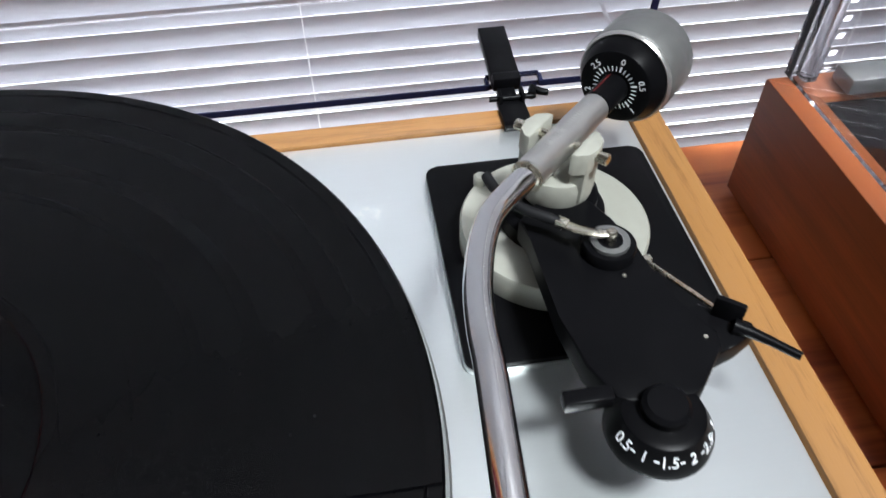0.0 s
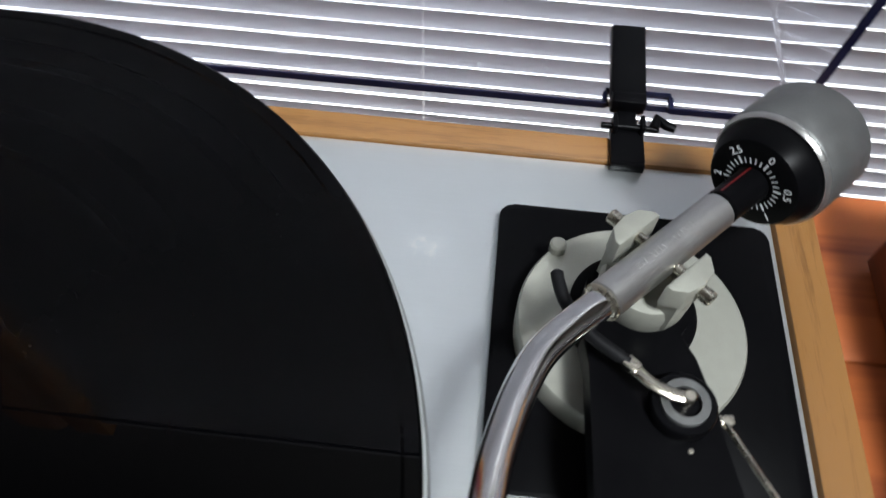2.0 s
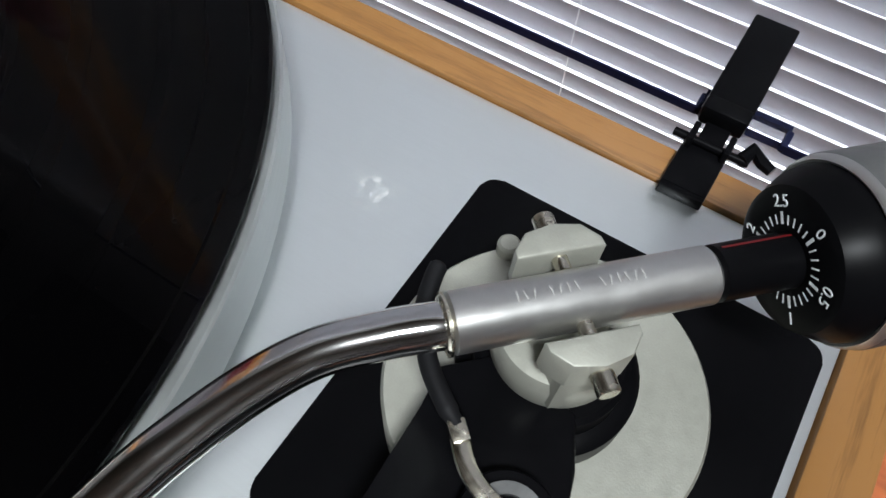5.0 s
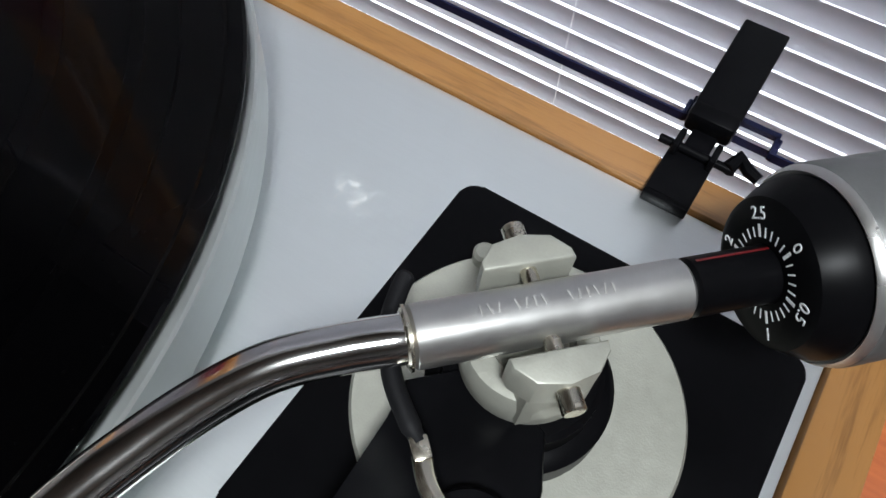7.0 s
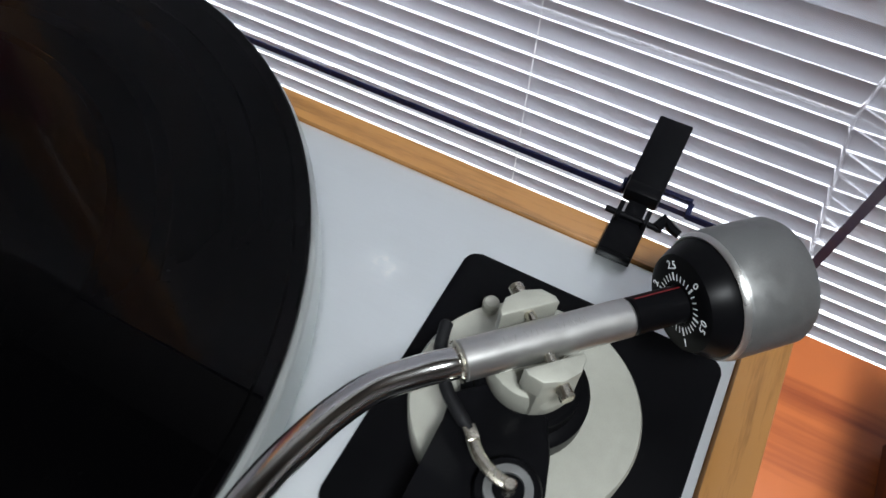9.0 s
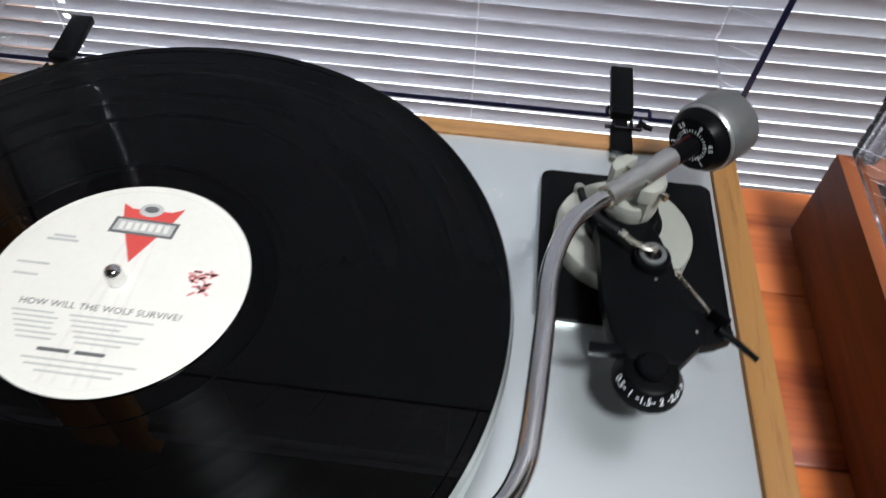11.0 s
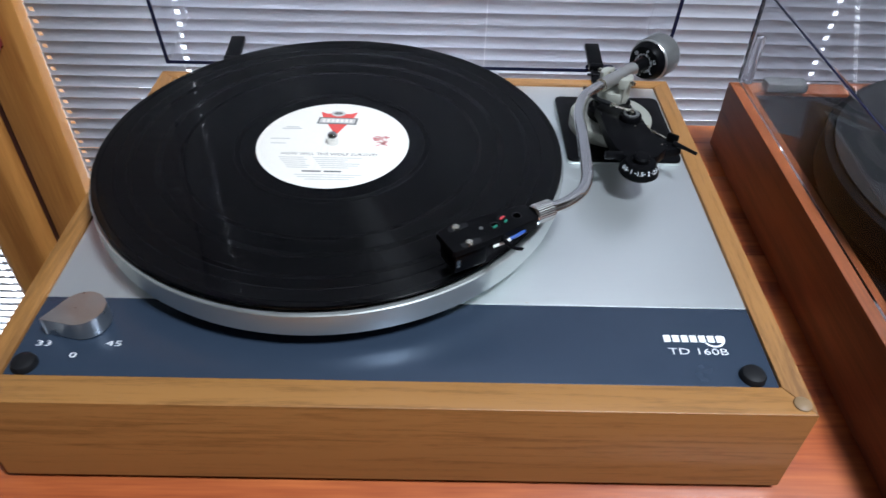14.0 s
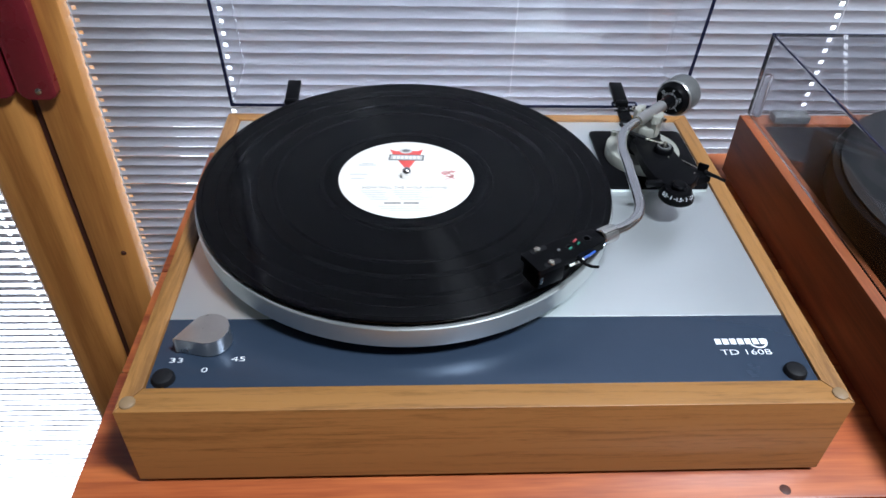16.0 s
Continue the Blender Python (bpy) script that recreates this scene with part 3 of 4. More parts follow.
# platter
prof = [(0.0, 0.0235), (0.1470, 0.0235), (0.1475, 0.0240), (0.1518, 0.0240), (0.1524, 0.0234), (0.1521, 0.0092), (0.1513, 0.0084), (0.140, 0.0084), (0.134, 0.0040), (0.0, 0.0026)]
platter = turn("platter", lathe(prof, 160, pose(SPX, SPY, 0)), PLATTER, "turned silver aluminium platter")
turn("mat", lathe([(0, 0.0236), (0.1466, 0.0236), (0.1470, 0.0240), (0.1470, 0.0262), (0.1462, 0.0267), (0, 0.0267)], 128, pose(SPX, SPY, 0)), RUBBER, "black ribbed rubber mat", platter)
turn("spindle", lathe([(0.0036, 0.024), (0.0036, 0.0335), (0.0033, 0.0350), (0.0022, 0.0362), (0.0010, 0.0366), (0, 0.0366)], 28, pose(SPX, SPY, 0)), CHROME, "", platter)
turn("sub_platter", lathe([(0, -0.0012), (0.079, -0.0012), (0.079, 0.0026), (0, 0.0026)], 64, pose(SPX, SPY, 0)), BLACK, "", platter)

# ---- the record ----
RZ = 0.0268
LABEL_TURN = 0.0
disc = empty("vinyl_record", (SPX, SPY, RZ), "black vinyl album with a cream label lying on the platter", "record")


def rec(name, bm, mat, label="", parent=None):
    ob = part(name, bm, mat, parent or disc, label)
    return ob


grooved = [(0.0037, 0.0), (0.1500, 0.0), (0.1509, 0.0007), (0.1509, 0.0013), (0.1502, 0.0019), (0.1470, 0.0019), (0.1462, 0.0016)]
for r in (0.130, 0.1132, 0.0965, 0.0805):
    grooved += [(r + 0.0005, 0.0016), (r + 0.0003, 0.00159), (r - 0.0003, 0.00159), (r - 0.0005, 0.0016)]
grooved += [(0.0610, 0.0016), (0.0602, 0.0014), (0.0512, 0.0014), (0.0506, 0.0017), (0.0037, 0.0017)]
part("disc", lathe(grooved, 200), VINYL, disc, "grooved black vinyl", 1.0)
label = rec("label", lathe([(0.0037, 0.0017), (0.0037, 0.00182), (0.0498, 0.00182), (0.0502, 0.0017)], 96), PAPER, "round cream paper label with red and black print")
label.rotation_euler = (0, 0, radians(LABEL_TURN))
LZ = 0.00186


def printed(name, bm, mat):
    return part(name, bm, mat, label)


def bars(rows, h=0.0009):
    bm = None
    for x0, x1, y in rows:
        bm = box(x0, x1, y - h / 2, y + h / 2, LZ, LZ + 0.00004, bm=bm)
    return bm


printed("emblem", prism([(-0.0130, 0.0390), (-0.0085, 0.0365), (0.0085, 0.0365), (0.0130, 0.0390), (0.0105, 0.0310), (0.0005, 0.0090), (-0.0105, 0.0310)], LZ, LZ + 0.00004), RED)
printed("emblem_banner", prism([(-0.0140, 0.0232), (0.0130, 0.0225), (0.0138, 0.0308), (-0.0132, 0.0316)], LZ + 0.00005, LZ + 0.0001), INK)
printed("emblem_banner_face", prism([(-0.0126, 0.0245), (0.0118, 0.0238), (0.0124, 0.0296), (-0.0119, 0.0304)], LZ + 0.0001, LZ + 0.00014), FAINT)
for k in range(7):
    x = -0.0104 + k * 0.0031
    printed("banner_mark", box(x, x + 0.0019, 0.0252, 0.0291, LZ + 0.00014, LZ + 0.00018), PAPER if k % 2 else PALE)
printed("emblem_crest", lathe([(0.0044, 0), (0.0042, 0.00005), (0, 0.00005)], 20, pose(-0.0005, 0.0365, LZ + 0.00012) @ Matrix.Diagonal((1.15, 0.85, 1, 1))), FAINT)
printed("emblem_crest_core", lathe([(0.0026, 0), (0.0024, 0.00005), (0, 0.00005)], 16, pose(-0.0005, 0.0368, LZ + 0.00018) @ Matrix.Diagonal((1.2, 0.7, 1, 1))), INK)
for x in (-0.0125, -0.008, -0.0015, 0.003):
    printed("neck_line", prism([(x * 0.75 + 0.004, 0.021), (x * 0.75 + 0.0054, 0.021), (x * 1.15 + 0.0054, -0.0455), (x * 1.15 + 0.004, -0.0455)], LZ - 0.00002, LZ + 0.00001), PALE)
ring = None
for i in range(72):
    a0, a1 = radians(i * 5), radians(i * 5 + 5)
    ring = prism([(0.0468 * math.cos(a0), 0.0468 * math.sin(a0)), (0.0471 * math.cos(a0), 0.0471 * math.sin(a0)), (0.0471 * math.cos(a1), 0.0471 * math.sin(a1)), (0.0468 * math.cos(a1), 0.0468 * math.sin(a1))], LZ, LZ + 0.00003, bm=ring)
printed("border_line", ring, PALE)
stamp = None
rng = random.Random(3)
for i in range(26):
    x, y = 0.0315 + rng.uniform(-0.0045, 0.0045), 0.003 + rng.uniform(-0.0055, 0.0055)
    stamp = box(x - 0.0016, x + 0.0016, y - 0.0005, y + 0.0005, LZ, LZ + 0.00004, m=Matrix.Translation((x, y, 0)) @ pose(0, 0, 0, 0, 0, rng.uniform(-50, 50)) @ Matrix.Translation((-x, -y, 0)), bm=stamp)
printed("stamp", stamp, PINK)
printed("small_print", bars([(-0.036, -0.023, 0.0165), (-0.034, -0.025, 0.0185)], 0.0013), FAINT)
printed("small_print", bars([(-0.042, -0.029, 0.004), (-0.041, -0.031, -0.0015)], 0.0011), FAINT)
lettering("album_title", "HOW WILL THE WOLF SURVIVE?", 0.0040, pose(-0.001, -0.0135, LZ), INK, label, wide=1.02, space=1.05)
rows = []
for i in range(6):
    w0 = 0.033 - i * 0.0014
    rows += [(-w0, -w0 + 0.012 + rng.uniform(0, 0.006), -0.0175 - i * 0.0022), (-w0 + 0.022, w0 - 0.008 - rng.uniform(0, 0.012), -0.0175 - i * 0.0022)]
for row in rows:
    printed("track_line", bars([row], 0.0008), FAINT)
printed("credit_line", bars([(-0.016, -0.004, -0.0325), (-0.002, 0.009, -0.0325)], 0.0015), INK)
printed("credit_line", bars([(-0.02, 0.022, -0.0362), (-0.018, 0.018, -0.0386), (-0.013, 0.015, -0.041)], 0.0008), FAINT)

# ---- tonearm and its base ----
P = Vector((0.3609, 0.2611, 0.0))
ARM_Z = 0.0432
AX = 46.4
arm_m = pose(P.x, P.y, ARM_Z, 0, 0, AX) @ pose(0, 0, 0, 0, 2.8, 0)      # local x runs back towards the weight, y to the left of it


def A(x, y=0.0, z=0.0):
    return arm_m @ Vector((x, y, z))


board_arm = turn("armboard", prism(rounded(0.3254, 0.4070, 0.2148, 0.3032, 0.0042), -0.0013, 0.0028, 0.0005), BLACK, "black armboard with rounded corners")
turn("armboard_edge", prism(rounded(0.3251, 0.4074, 0.2144, 0.3035, 0.0044), -0.00125, 0.0006), PLATTER, "", board_arm)

base = turn("arm_base", lathe([(0.0, 0.0028), (0.0305, 0.0028), (0.0305, 0.0112), (0.0299, 0.0121), (0.0, 0.0121)], 80, pose(0.3620, 0.2604, 0)), CAST, "round pale metal arm base")
turn("base_screw", lathe([(0.0024, 0), (0.0024, 0.0030), (0.0018, 0.0037), (0, 0.0038)], 16, pose(0.3418, 0.2815, 0.0118)), CAST, "", base)
turn("swivel_collar", lathe([(0, 0.0121), (0.0165, 0.0121), (0.0165, 0.0180), (0.0155, 0.0190), (0.0135, 0.0195), (0.0135, 0.0245), (0.0125, 0.0252), (0, 0.0252)], 56, pose(P.x, P.y, 0)), BLACK, "", base)
turn("pillar", lathe([(0.0, 0.0252), (0.0105, 0.0252), (0.0112, 0.0275), (0.0112, 0.0325), (0.0104, 0.0345), (0.0068, 0.0352), (0.0060, 0.0330), (0.0, 0.0330)], 48, pose(P.x, P.y, 0)), CAST, "", base)

AHEAD = Matrix.Translation((-0.0006, 0.0004, 0))


def fore(name, bm, mat, label="", parent=None):
    """A part of the carrier group, which stands a little back on the armboard."""
    bm.transform(AHEAD)
    return turn(name, bm, mat, label, parent)


# black carrier that reaches forward from the collar
carrier_pts = [(0.3470, 0.2470), (0.3484, 0.2400), (0.3494, 0.2110), (0.3520, 0.1950), (0.3568, 0.1852), (0.3595, 0.1838), (0.3755, 0.1832), (0.3785, 0.1850),
               (0.3872, 0.1952), (0.3880, 0.2000), (0.3840, 0.2040), (0.3805, 0.2120), (0.3785, 0.2240), (0.3772, 0.2330), (0.3740, 0.2440), (0.3700, 0.2520), (0.3560, 0.2560)]
carrier = fore("cue_carrier", prism(carrier_pts, 0.0190, 0.0268, 0.0008), BLACK_METAL, "black cueing and bias carrier plate")
fore("wing", prism([(0.3800, 0.2090), (0.3860, 0.1940), (0.3925, 0.1962), (0.3985, 0.1995), (0.3990, 0.2022), (0.3915, 0.2070), (0.3875, 0.2105)], 0.0185, 0.0250, 0.0006), BLACK_METAL, "", carrier)
fore("paddle", prism(rounded(-0.0040, 0.0040, 0.0, 0.0072, 0.0010, 3), -0.0008, 0.0008, 0.0003, pose(0.3925, 0.2045, 0.0240, 84, 0, -38)), BLACK_METAL, "", carrier)
fore("cue_lever", sweep([(0.3930, 0.2010, 0.0262), (0.3965, 0.1983, 0.0262), (0.4005, 0.1948, 0.0260), (0.4058, 0.1898, 0.0256)], [0.0022, 0.0016, 0.0013, 0.0012], 12), BLACK, "slim black cueing lever", carrier)
fore("bias_bar", box(0.3438, 0.3560, 0.1845, 0.1885, 0.0235, 0.0278, 0.0005), BLACK_METAL, "", carrier)
fore("link_rod", rod((0.3816, 0.2318, 0.0196), (0.3925, 0.2085, 0.0236), 0.0008, 10), NICKEL, "", carrier)
fore("link_block", box(-0.0021, 0.0021, -0.0011, 0.0011, 0.0155, 0.0202, 0.0003, pose(0.3816, 0.2326, 0, 0, 0, 5)), NICKEL, "", carrier)
fore("link_post", rod((0.3790, 0.2300, 0.0200), (0.3816, 0.2326, 0.0170), 0.0009, 8), NICKEL, "", carrier)
fore("carrier_screw", lathe([(0.0007, 0), (0.0006, 0.0003), (0, 0.0004)], 12, pose(0.3705, 0.2215, 0.0268)), NICKEL, "", carrier)
fore("carrier_screw", lathe([(0.0007, 0), (0.0006, 0.0003), (0, 0.0004)], 12, pose(0.3842, 0.1985, 0.0268)), NICKEL, "", carrier)
# cue lift cylinder with a ring, link and padded rail
fore("lift_cylinder", lathe([(0, 0.0268), (0.0076, 0.0268), (0.0076, 0.0300), (0.0072, 0.0306), (0, 0.0306)], 36, pose(0.3688, 0.2310, 0)), BLACK_METAL, "", carrier)
fore("lift_ring", lathe([(0.0036, 0.0306), (0.0036, 0.0316), (0.0055, 0.0316), (0.0056, 0.0306)], 36, pose(0.3688, 0.2310, 0)), GREY_METAL, "", carrier)
fore("lift_pin", lathe([(0.0016, 0.0306), (0.0016, 0.0345), (0.0012, 0.0350), (0, 0.0350)], 16, pose(0.3688, 0.2310, 0)), NICKEL, "", carrier)
fore("lift_link", sweep(smooth_line([(0.3690, 0.2310, 0.0340), (0.3652, 0.2313, 0.0341), (0.3605, 0.2334, 0.0342), (0.3572, 0.2366, 0.0338)], 4), 0.0015, 12, None, 0.5), NICKEL, "", carrier)
fore("lift_sleeve", box(-0.0018, 0.0018, -0.0014, 0.0014, -0.0013, 0.0013, 0.0003, pose(0.3566, 0.2372, 0.0337, 0, 0, -42)), NICKEL, "", carrier)
fore("lift_rail", sweep(smooth_line([(0.3560, 0.2379, 0.0339), (0.3522, 0.2400, 0.0342), (0.3468, 0.2440, 0.0345), (0.3418, 0.2505, 0.0348), (0.3398, 0.2560, 0.0350), (0.3392, 0.2592, 0.0352)], 5), [0.0013] * 3 + [0.0016] * 22 + [0.0010], 14), RUBBER, "", carrier)

# bias dial
DIAL_X, DIAL_Y = 0.3665, 0.1802
dial = fore("bias_dial", lathe([(0, 0.0165), (0.0120, 0.0165), (0.0132, 0.0178), (0.0131, 0.0200), (0.0099, 0.0258), (0.0085, 0.0264), (0.0, 0.0264)], 64, pose(DIAL_X, DIAL_Y, 0)), BLACK, "black anti-skating dial with white numbers")
fore("dial_hub", lathe([(0, 0.0262), (0.0056, 0.0262), (0.0058, 0.0290), (0.0047, 0.0302), (0, 0.0305)], 32, pose(DIAL_X, DIAL_Y, 0)), BLACK_METAL, "", dial)
slope = math.degrees(math.atan2(0.0058, 0.0032))
for text, a in (("0.5", -158), ("1", -130), ("1.5", -101), ("2", -72), ("2.5", -44), ("3", -18)):
    m = AHEAD @ pose(DIAL_X, DIAL_Y, 0, 0, 0, a + 90) @ pose(0, -0.01168, 0.02305, slope, 0, 0)
    under(lettering("dial_number", text, 0.0041, m, WHITE, None, wide=0.9), dial)
for a in (-144, -115.5, -86.5, -58, -31):
    m = AHEAD @ pose(DIAL_X, DIAL_Y, 0, 0, 0, a + 90) @ pose(0, -0.01168, 0.02305, slope, 0, 0)
    under(part("dial_tick", box(-0.0006, 0.0006, -0.0002, 0.0002, 0, 0.0001, m=m), WHITE), dial)
fore("dial_shaft", rod((DIAL_X, DIAL_Y + 0.0075, 0.0150), (DIAL_X, DIAL_Y + 0.0075, 0.0195), 0.0042, 16), BLACK, "", dial)

# arm tube: from the sleeve it bends forward along the deck, then in to the headshell
tube_xy = [(0.3410, 0.2408), (0.3346, 0.2332), (0.3304, 0.2240), (0.3276, 0.2142), (0.3260, 0.2060), (0.3251, 0.1960), (0.3248, 0.1850), (0.3230, 0.1580), (0.3216, 0.1400),
           (0.3197, 0.1290), (0.3150, 0.1180), (0.3064, 0.1083), (0.3000, 0.1037), (0.2950, 0.1008)]
tube_pts = [A(-0.019), A(-0.0215)] + [(x, y, 0.0440 + 0.0028 * i / 13) for i, (x, y) in enumerate(tube_xy)]
tube = turn("tonearm", sweep(smooth_line(tube_pts, 5), 0.00365, 28), CHROME, "polished S-bent tonearm tube")
turn("sleeve", rod(A(-0.0195), A(0.0226), 0.0047, 40), SATIN, "satin metal bearing sleeve", tube)
turn("sleeve_ring", rod(A(-0.0202), A(-0.0192), 0.0048, 40), NICKEL, "", tube)
for i in range(16):
    if i in (3, 8, 9):
        continue
    x = -0.0095 + i * 0.0013
    m = arm_m @ pose(x, -0.0, 0.00472, 0, 0, 0)
    turn("engraving", box(-0.00008, 0.00008, -0.0008, 0.0008, -0.0001, 0.00002, m=m @ pose(0, 0, 0, 0, 0, (0, 14, -12)[i % 3])), FAINT, "", tube)
turn("stub", rod(A(0.0225), A(0.0385), 0.0046, 36), BLACK, "", tube)
turn("pointer_line", box(0.0240, 0.0360, -0.0002, 0.0002, 0.0044, 0.0047, m=arm_m @ pose(0, 0, 0, -28, 0, 0)), RED_LINE, "", tube)

to_axis = arm_m @ pose(0.0016, 0, 0, 0, 90, 0)       # lathe axis along the arm
weight = turn("counterweight", lathe([(0.0048, 0.0412), (0.0148, 0.0412), (0.0156, 0.0420), (0.0161, 0.0432), (0.0161, 0.0600), (0.0155, 0.0612), (0.0135, 0.0616), (0, 0.0616)], 72, to_axis), GREY_METAL, "heavy round satin grey counterweight")
turn("force_ring", lathe([(0.0047, 0.0345), (0.0108, 0.0345), (0.0120, 0.0350), (0.0142, 0.0390), (0.0146, 0.0413), (0.0048, 0.0413)], 72, to_axis), BLACK, "black tracking force ring with white scale", weight)
turn("weight_lip", lathe([(0.0147, 0.0411), (0.0151, 0.0409), (0.0157, 0.0416), (0.0159, 0.0424)], 72, to_axis), SATIN, "", weight)


def face(a, r, lift=0.0):
    """A place on the ring's front face, at an angle clockwise from the top as the player sees it."""
    t = radians(a)
    c = arm_m @ Vector((0.03605 - lift, -r * math.sin(t), r * math.cos(t)))
    q = arm_m.to_3x3().to_4x4()
    out = Matrix.Translation(c) @ q @ pose(0, 0, 0, 0, 0, -90) @ pose(0, 0, 0, 90, 0, 0) @ pose(0, 0, 0, 0, 0, -a)
    return out


for text, a in (("2.5", -52), ("0", 8), ("0.5", 68), ("1", 128), ("2", -112), ("1.5", -172)):
    under(lettering("force_number", text, 0.0029, face(a, 0.0094), WHITE, None), weight)
for i in range(30):
    a = -52 + i * 12.0
    big = i % 5 == 0
    under(part("force_tick", box(-0.00014 * (2 if big else 1), 0.00014 * (2 if big else 1), -0.0010, 0.0010 if big else 0.0006, 0, 0.00005, m=face(a, 0.0068)), WHITE), weight)

# bearing yoke: two ears with pivot screws on either side of the sleeve
for s in (1, -1):
    ear = [(-0.0072, s * 0.0068), (0.0072, s * 0.0068), (0.0070, s * 0.0084), (0.0045, s * 0.0112), (0.0, s * 0.0121), (-0.0045, s * 0.0112), (-0.0070, s * 0.0084)]
    turn("yoke_ear", prism(ear, -0.0040, 0.0030, 0.0004, arm_m), CAST, "", base)
    turn("yoke_arm", prism([(-0.0050, s * 0.0066), (0.0050, s * 0.0066), (0.0046, s * 0.0108), (-0.0046, s * 0.0108)], -0.0145, -0.0039, 0.0, arm_m), CAST, "", base)
    turn("pivot_pin", rod(A(0, s * 0.0042, 0.0008), A(0, s * 0.0070, 0.0008), 0.0013, 16), NICKEL, "", base)
    turn("pivot_screw", rod(A(0, s * 0.0118, 0.0002), A(0, s * 0.0152, 0.0002), 0.0018, 20), NICKEL, "slotted brass-coloured pivot screw", base)

# headshell: collar, shell and cartridge
c0, c1 = Vector((0.2962, 0.1016, 0.0468)), Vector((0.2845, 0.0948, 0.0468))
ha = math.degrees(math.atan2(c1.y - c0.y, c1.x - c0.x))     # the way from the arm to the stylus
u = (c1 - c0).normalized()
q = u.to_track_quat("Z", "Y").to_matrix().to_4x4()
turn("collar", lathe([(0.0036, 0), (0.0050, 0.0), (0.0056, 0.0006), (0.0056, 0.0118), (0.0050, 0.0126), (0, 0.0126)], 44, Matrix.Translation(c0) @ q), CHROME, "knurled chrome locking collar", tube)
for i in range(28):
    turn("knurl_ridge", box(-0.00022, 0.00022, 0.0055, 0.0058, 0.0012, 0.0112, m=Matrix.Translation(c0) @ q @ pose(0, 0, 0, 0, 0, 360.0 * i / 28)), SATIN, "", tube)
turn("collar_pin", rod(c0 + u * 0.0118 + Vector((0, 0, -0.0050)), c0 + u * 0.0118 + Vector((0, 0, -0.0078)), 0.0007, 8), NICKEL, "", tube)

sh = pose(c1.x, c1.y, 0.0, 0, 0, ha)     # x towards the stylus, y to the right-hand side seen along it
TOP = 0.0506
# plate outline: narrow neck by the collar, wider at the front
shell_out = [(0.0, -0.0062), (0.006, -0.0078), (0.0240, -0.0085), (0.0262, -0.0096), (0.0540, -0.0096), (0.0550, -0.0086), (0.0550, 0.0086), (0.0540, 0.0096), (0.0280, 0.0096), (0.0255, 0.0085), (0.0060, 0.0078), (0.0, 0.0062)]
shell = turn("headshell", prism(shell_out, TOP - 0.0036, TOP, 0.0005, sh), BLACK, "matt black slotted headshell")
turn("shell_neck", prism([(-0.0012, -0.0046), (0.0080, -0.0060), (0.0080, 0.0060), (-0.0012, 0.0046)], TOP - 0.0095, TOP - 0.0035, 0.0, sh), BLACK, "", shell)
for x, y in ((0.0098, -0.0005), (0.0185, -0.0020), (0.0245, 0.0010)):
    turn("shell_hole", lathe([(0.0, 0.0), (0.0021, 0.0), (0.0023, 0.00025), (0.0027, 0.00025), (0.0027, 0.0)], 20, sh @ pose(x, y, TOP)), RUBBER, "", shell)
for y in (-0.0070, 0.0070):
    turn("slot", prism(rounded(0.0370, 0.0490, y - 0.0019, y + 0.0019, 0.0018, 5), TOP - 0.0001, TOP + 0.00012, 0.0, sh), RUBBER, "", shell)
    turn("shell_screw", lathe([(0.0021, 0.0), (0.0021, 0.0012), (0.0017, 0.0017), (0, 0.0017)], 20, sh @ pose(0.0443, y, TOP)), NICKEL, "slotted cartridge screw", shell)
turn("shell_rivet", lathe([(0.0011, 0), (0.0010, 0.0005), (0, 0.0007)], 14, sh @ pose(0.0325, -0.0005, TOP)), GREY_METAL, "", shell)
for mat, x, y, ln, dz in ((WIRE_RED, 0.0185, -0.0025, 0.0030, 0.0007), (WIRE_GREEN, 0.0180, 0.0005, 0.0020, 0.0004), (WIRE_GREEN, 0.0255, 0.0018, 0.0026, 0.0004)):
    turn("lead_wire", rod(sh @ Vector((x - ln / 2, y, TOP + dz)), sh @ Vector((x + ln / 2, y + 0.0008, TOP + dz * 0.6)), 0.0007, 8), mat, "", shell)
turn("lead_wire", sweep([sh @ Vector(v) for v in ((0.010, 0.0080, TOP - 0.0045), (0.0150, 0.0094, TOP - 0.0042), (0.0200, 0.0092, TOP - 0.0050))], 0.0009, 8), WIRE_BLUE, "", shell)
turn("lead_wire", sweep([sh @ Vector(v) for v in ((0.0185, 0.0090, TOP - 0.0052), (0.0240, 0.0098, TOP - 0.0056), (0.0300, 0.0085, TOP - 0.0070))], 0.0008, 8), WIRE_WHITE, "", shell)
turn("finger_lift", sweep(smooth_line([sh @ Vector(v) for v in ((0.0235, 0.0060, TOP - 0.0022), (0.0250, 0.0105, TOP - 0.0022), (0.0260, 0.0160, TOP - 0.0012), (0.0258, 0.0215, TOP + 0.0004), (0.0250, 0.0262, TOP + 0.0030))], 4), 0.0013, 10, None, 0.6), BLACK, "curved black finger lift", shell)
cart = turn("cartridge", box(0.0335, 0.0530, -0.0080, 0.0080, 0.0335, TOP - 0.0036, 0.0010, sh), BLACK_METAL, "black cartridge with its stylus on the groove", shell)
turn("cartridge_mark", box(0.0500, 0.0520, 0.0079, 0.00815, 0.0375, 0.0425, m=sh), NICKEL, "", shell)
turn("stylus", rod(sh @ Vector((0.0420, 0, 0.0336)), sh @ Vector((0.0490, 0, 0.0288)), 0.0006, 8), NICKEL, "", shell)
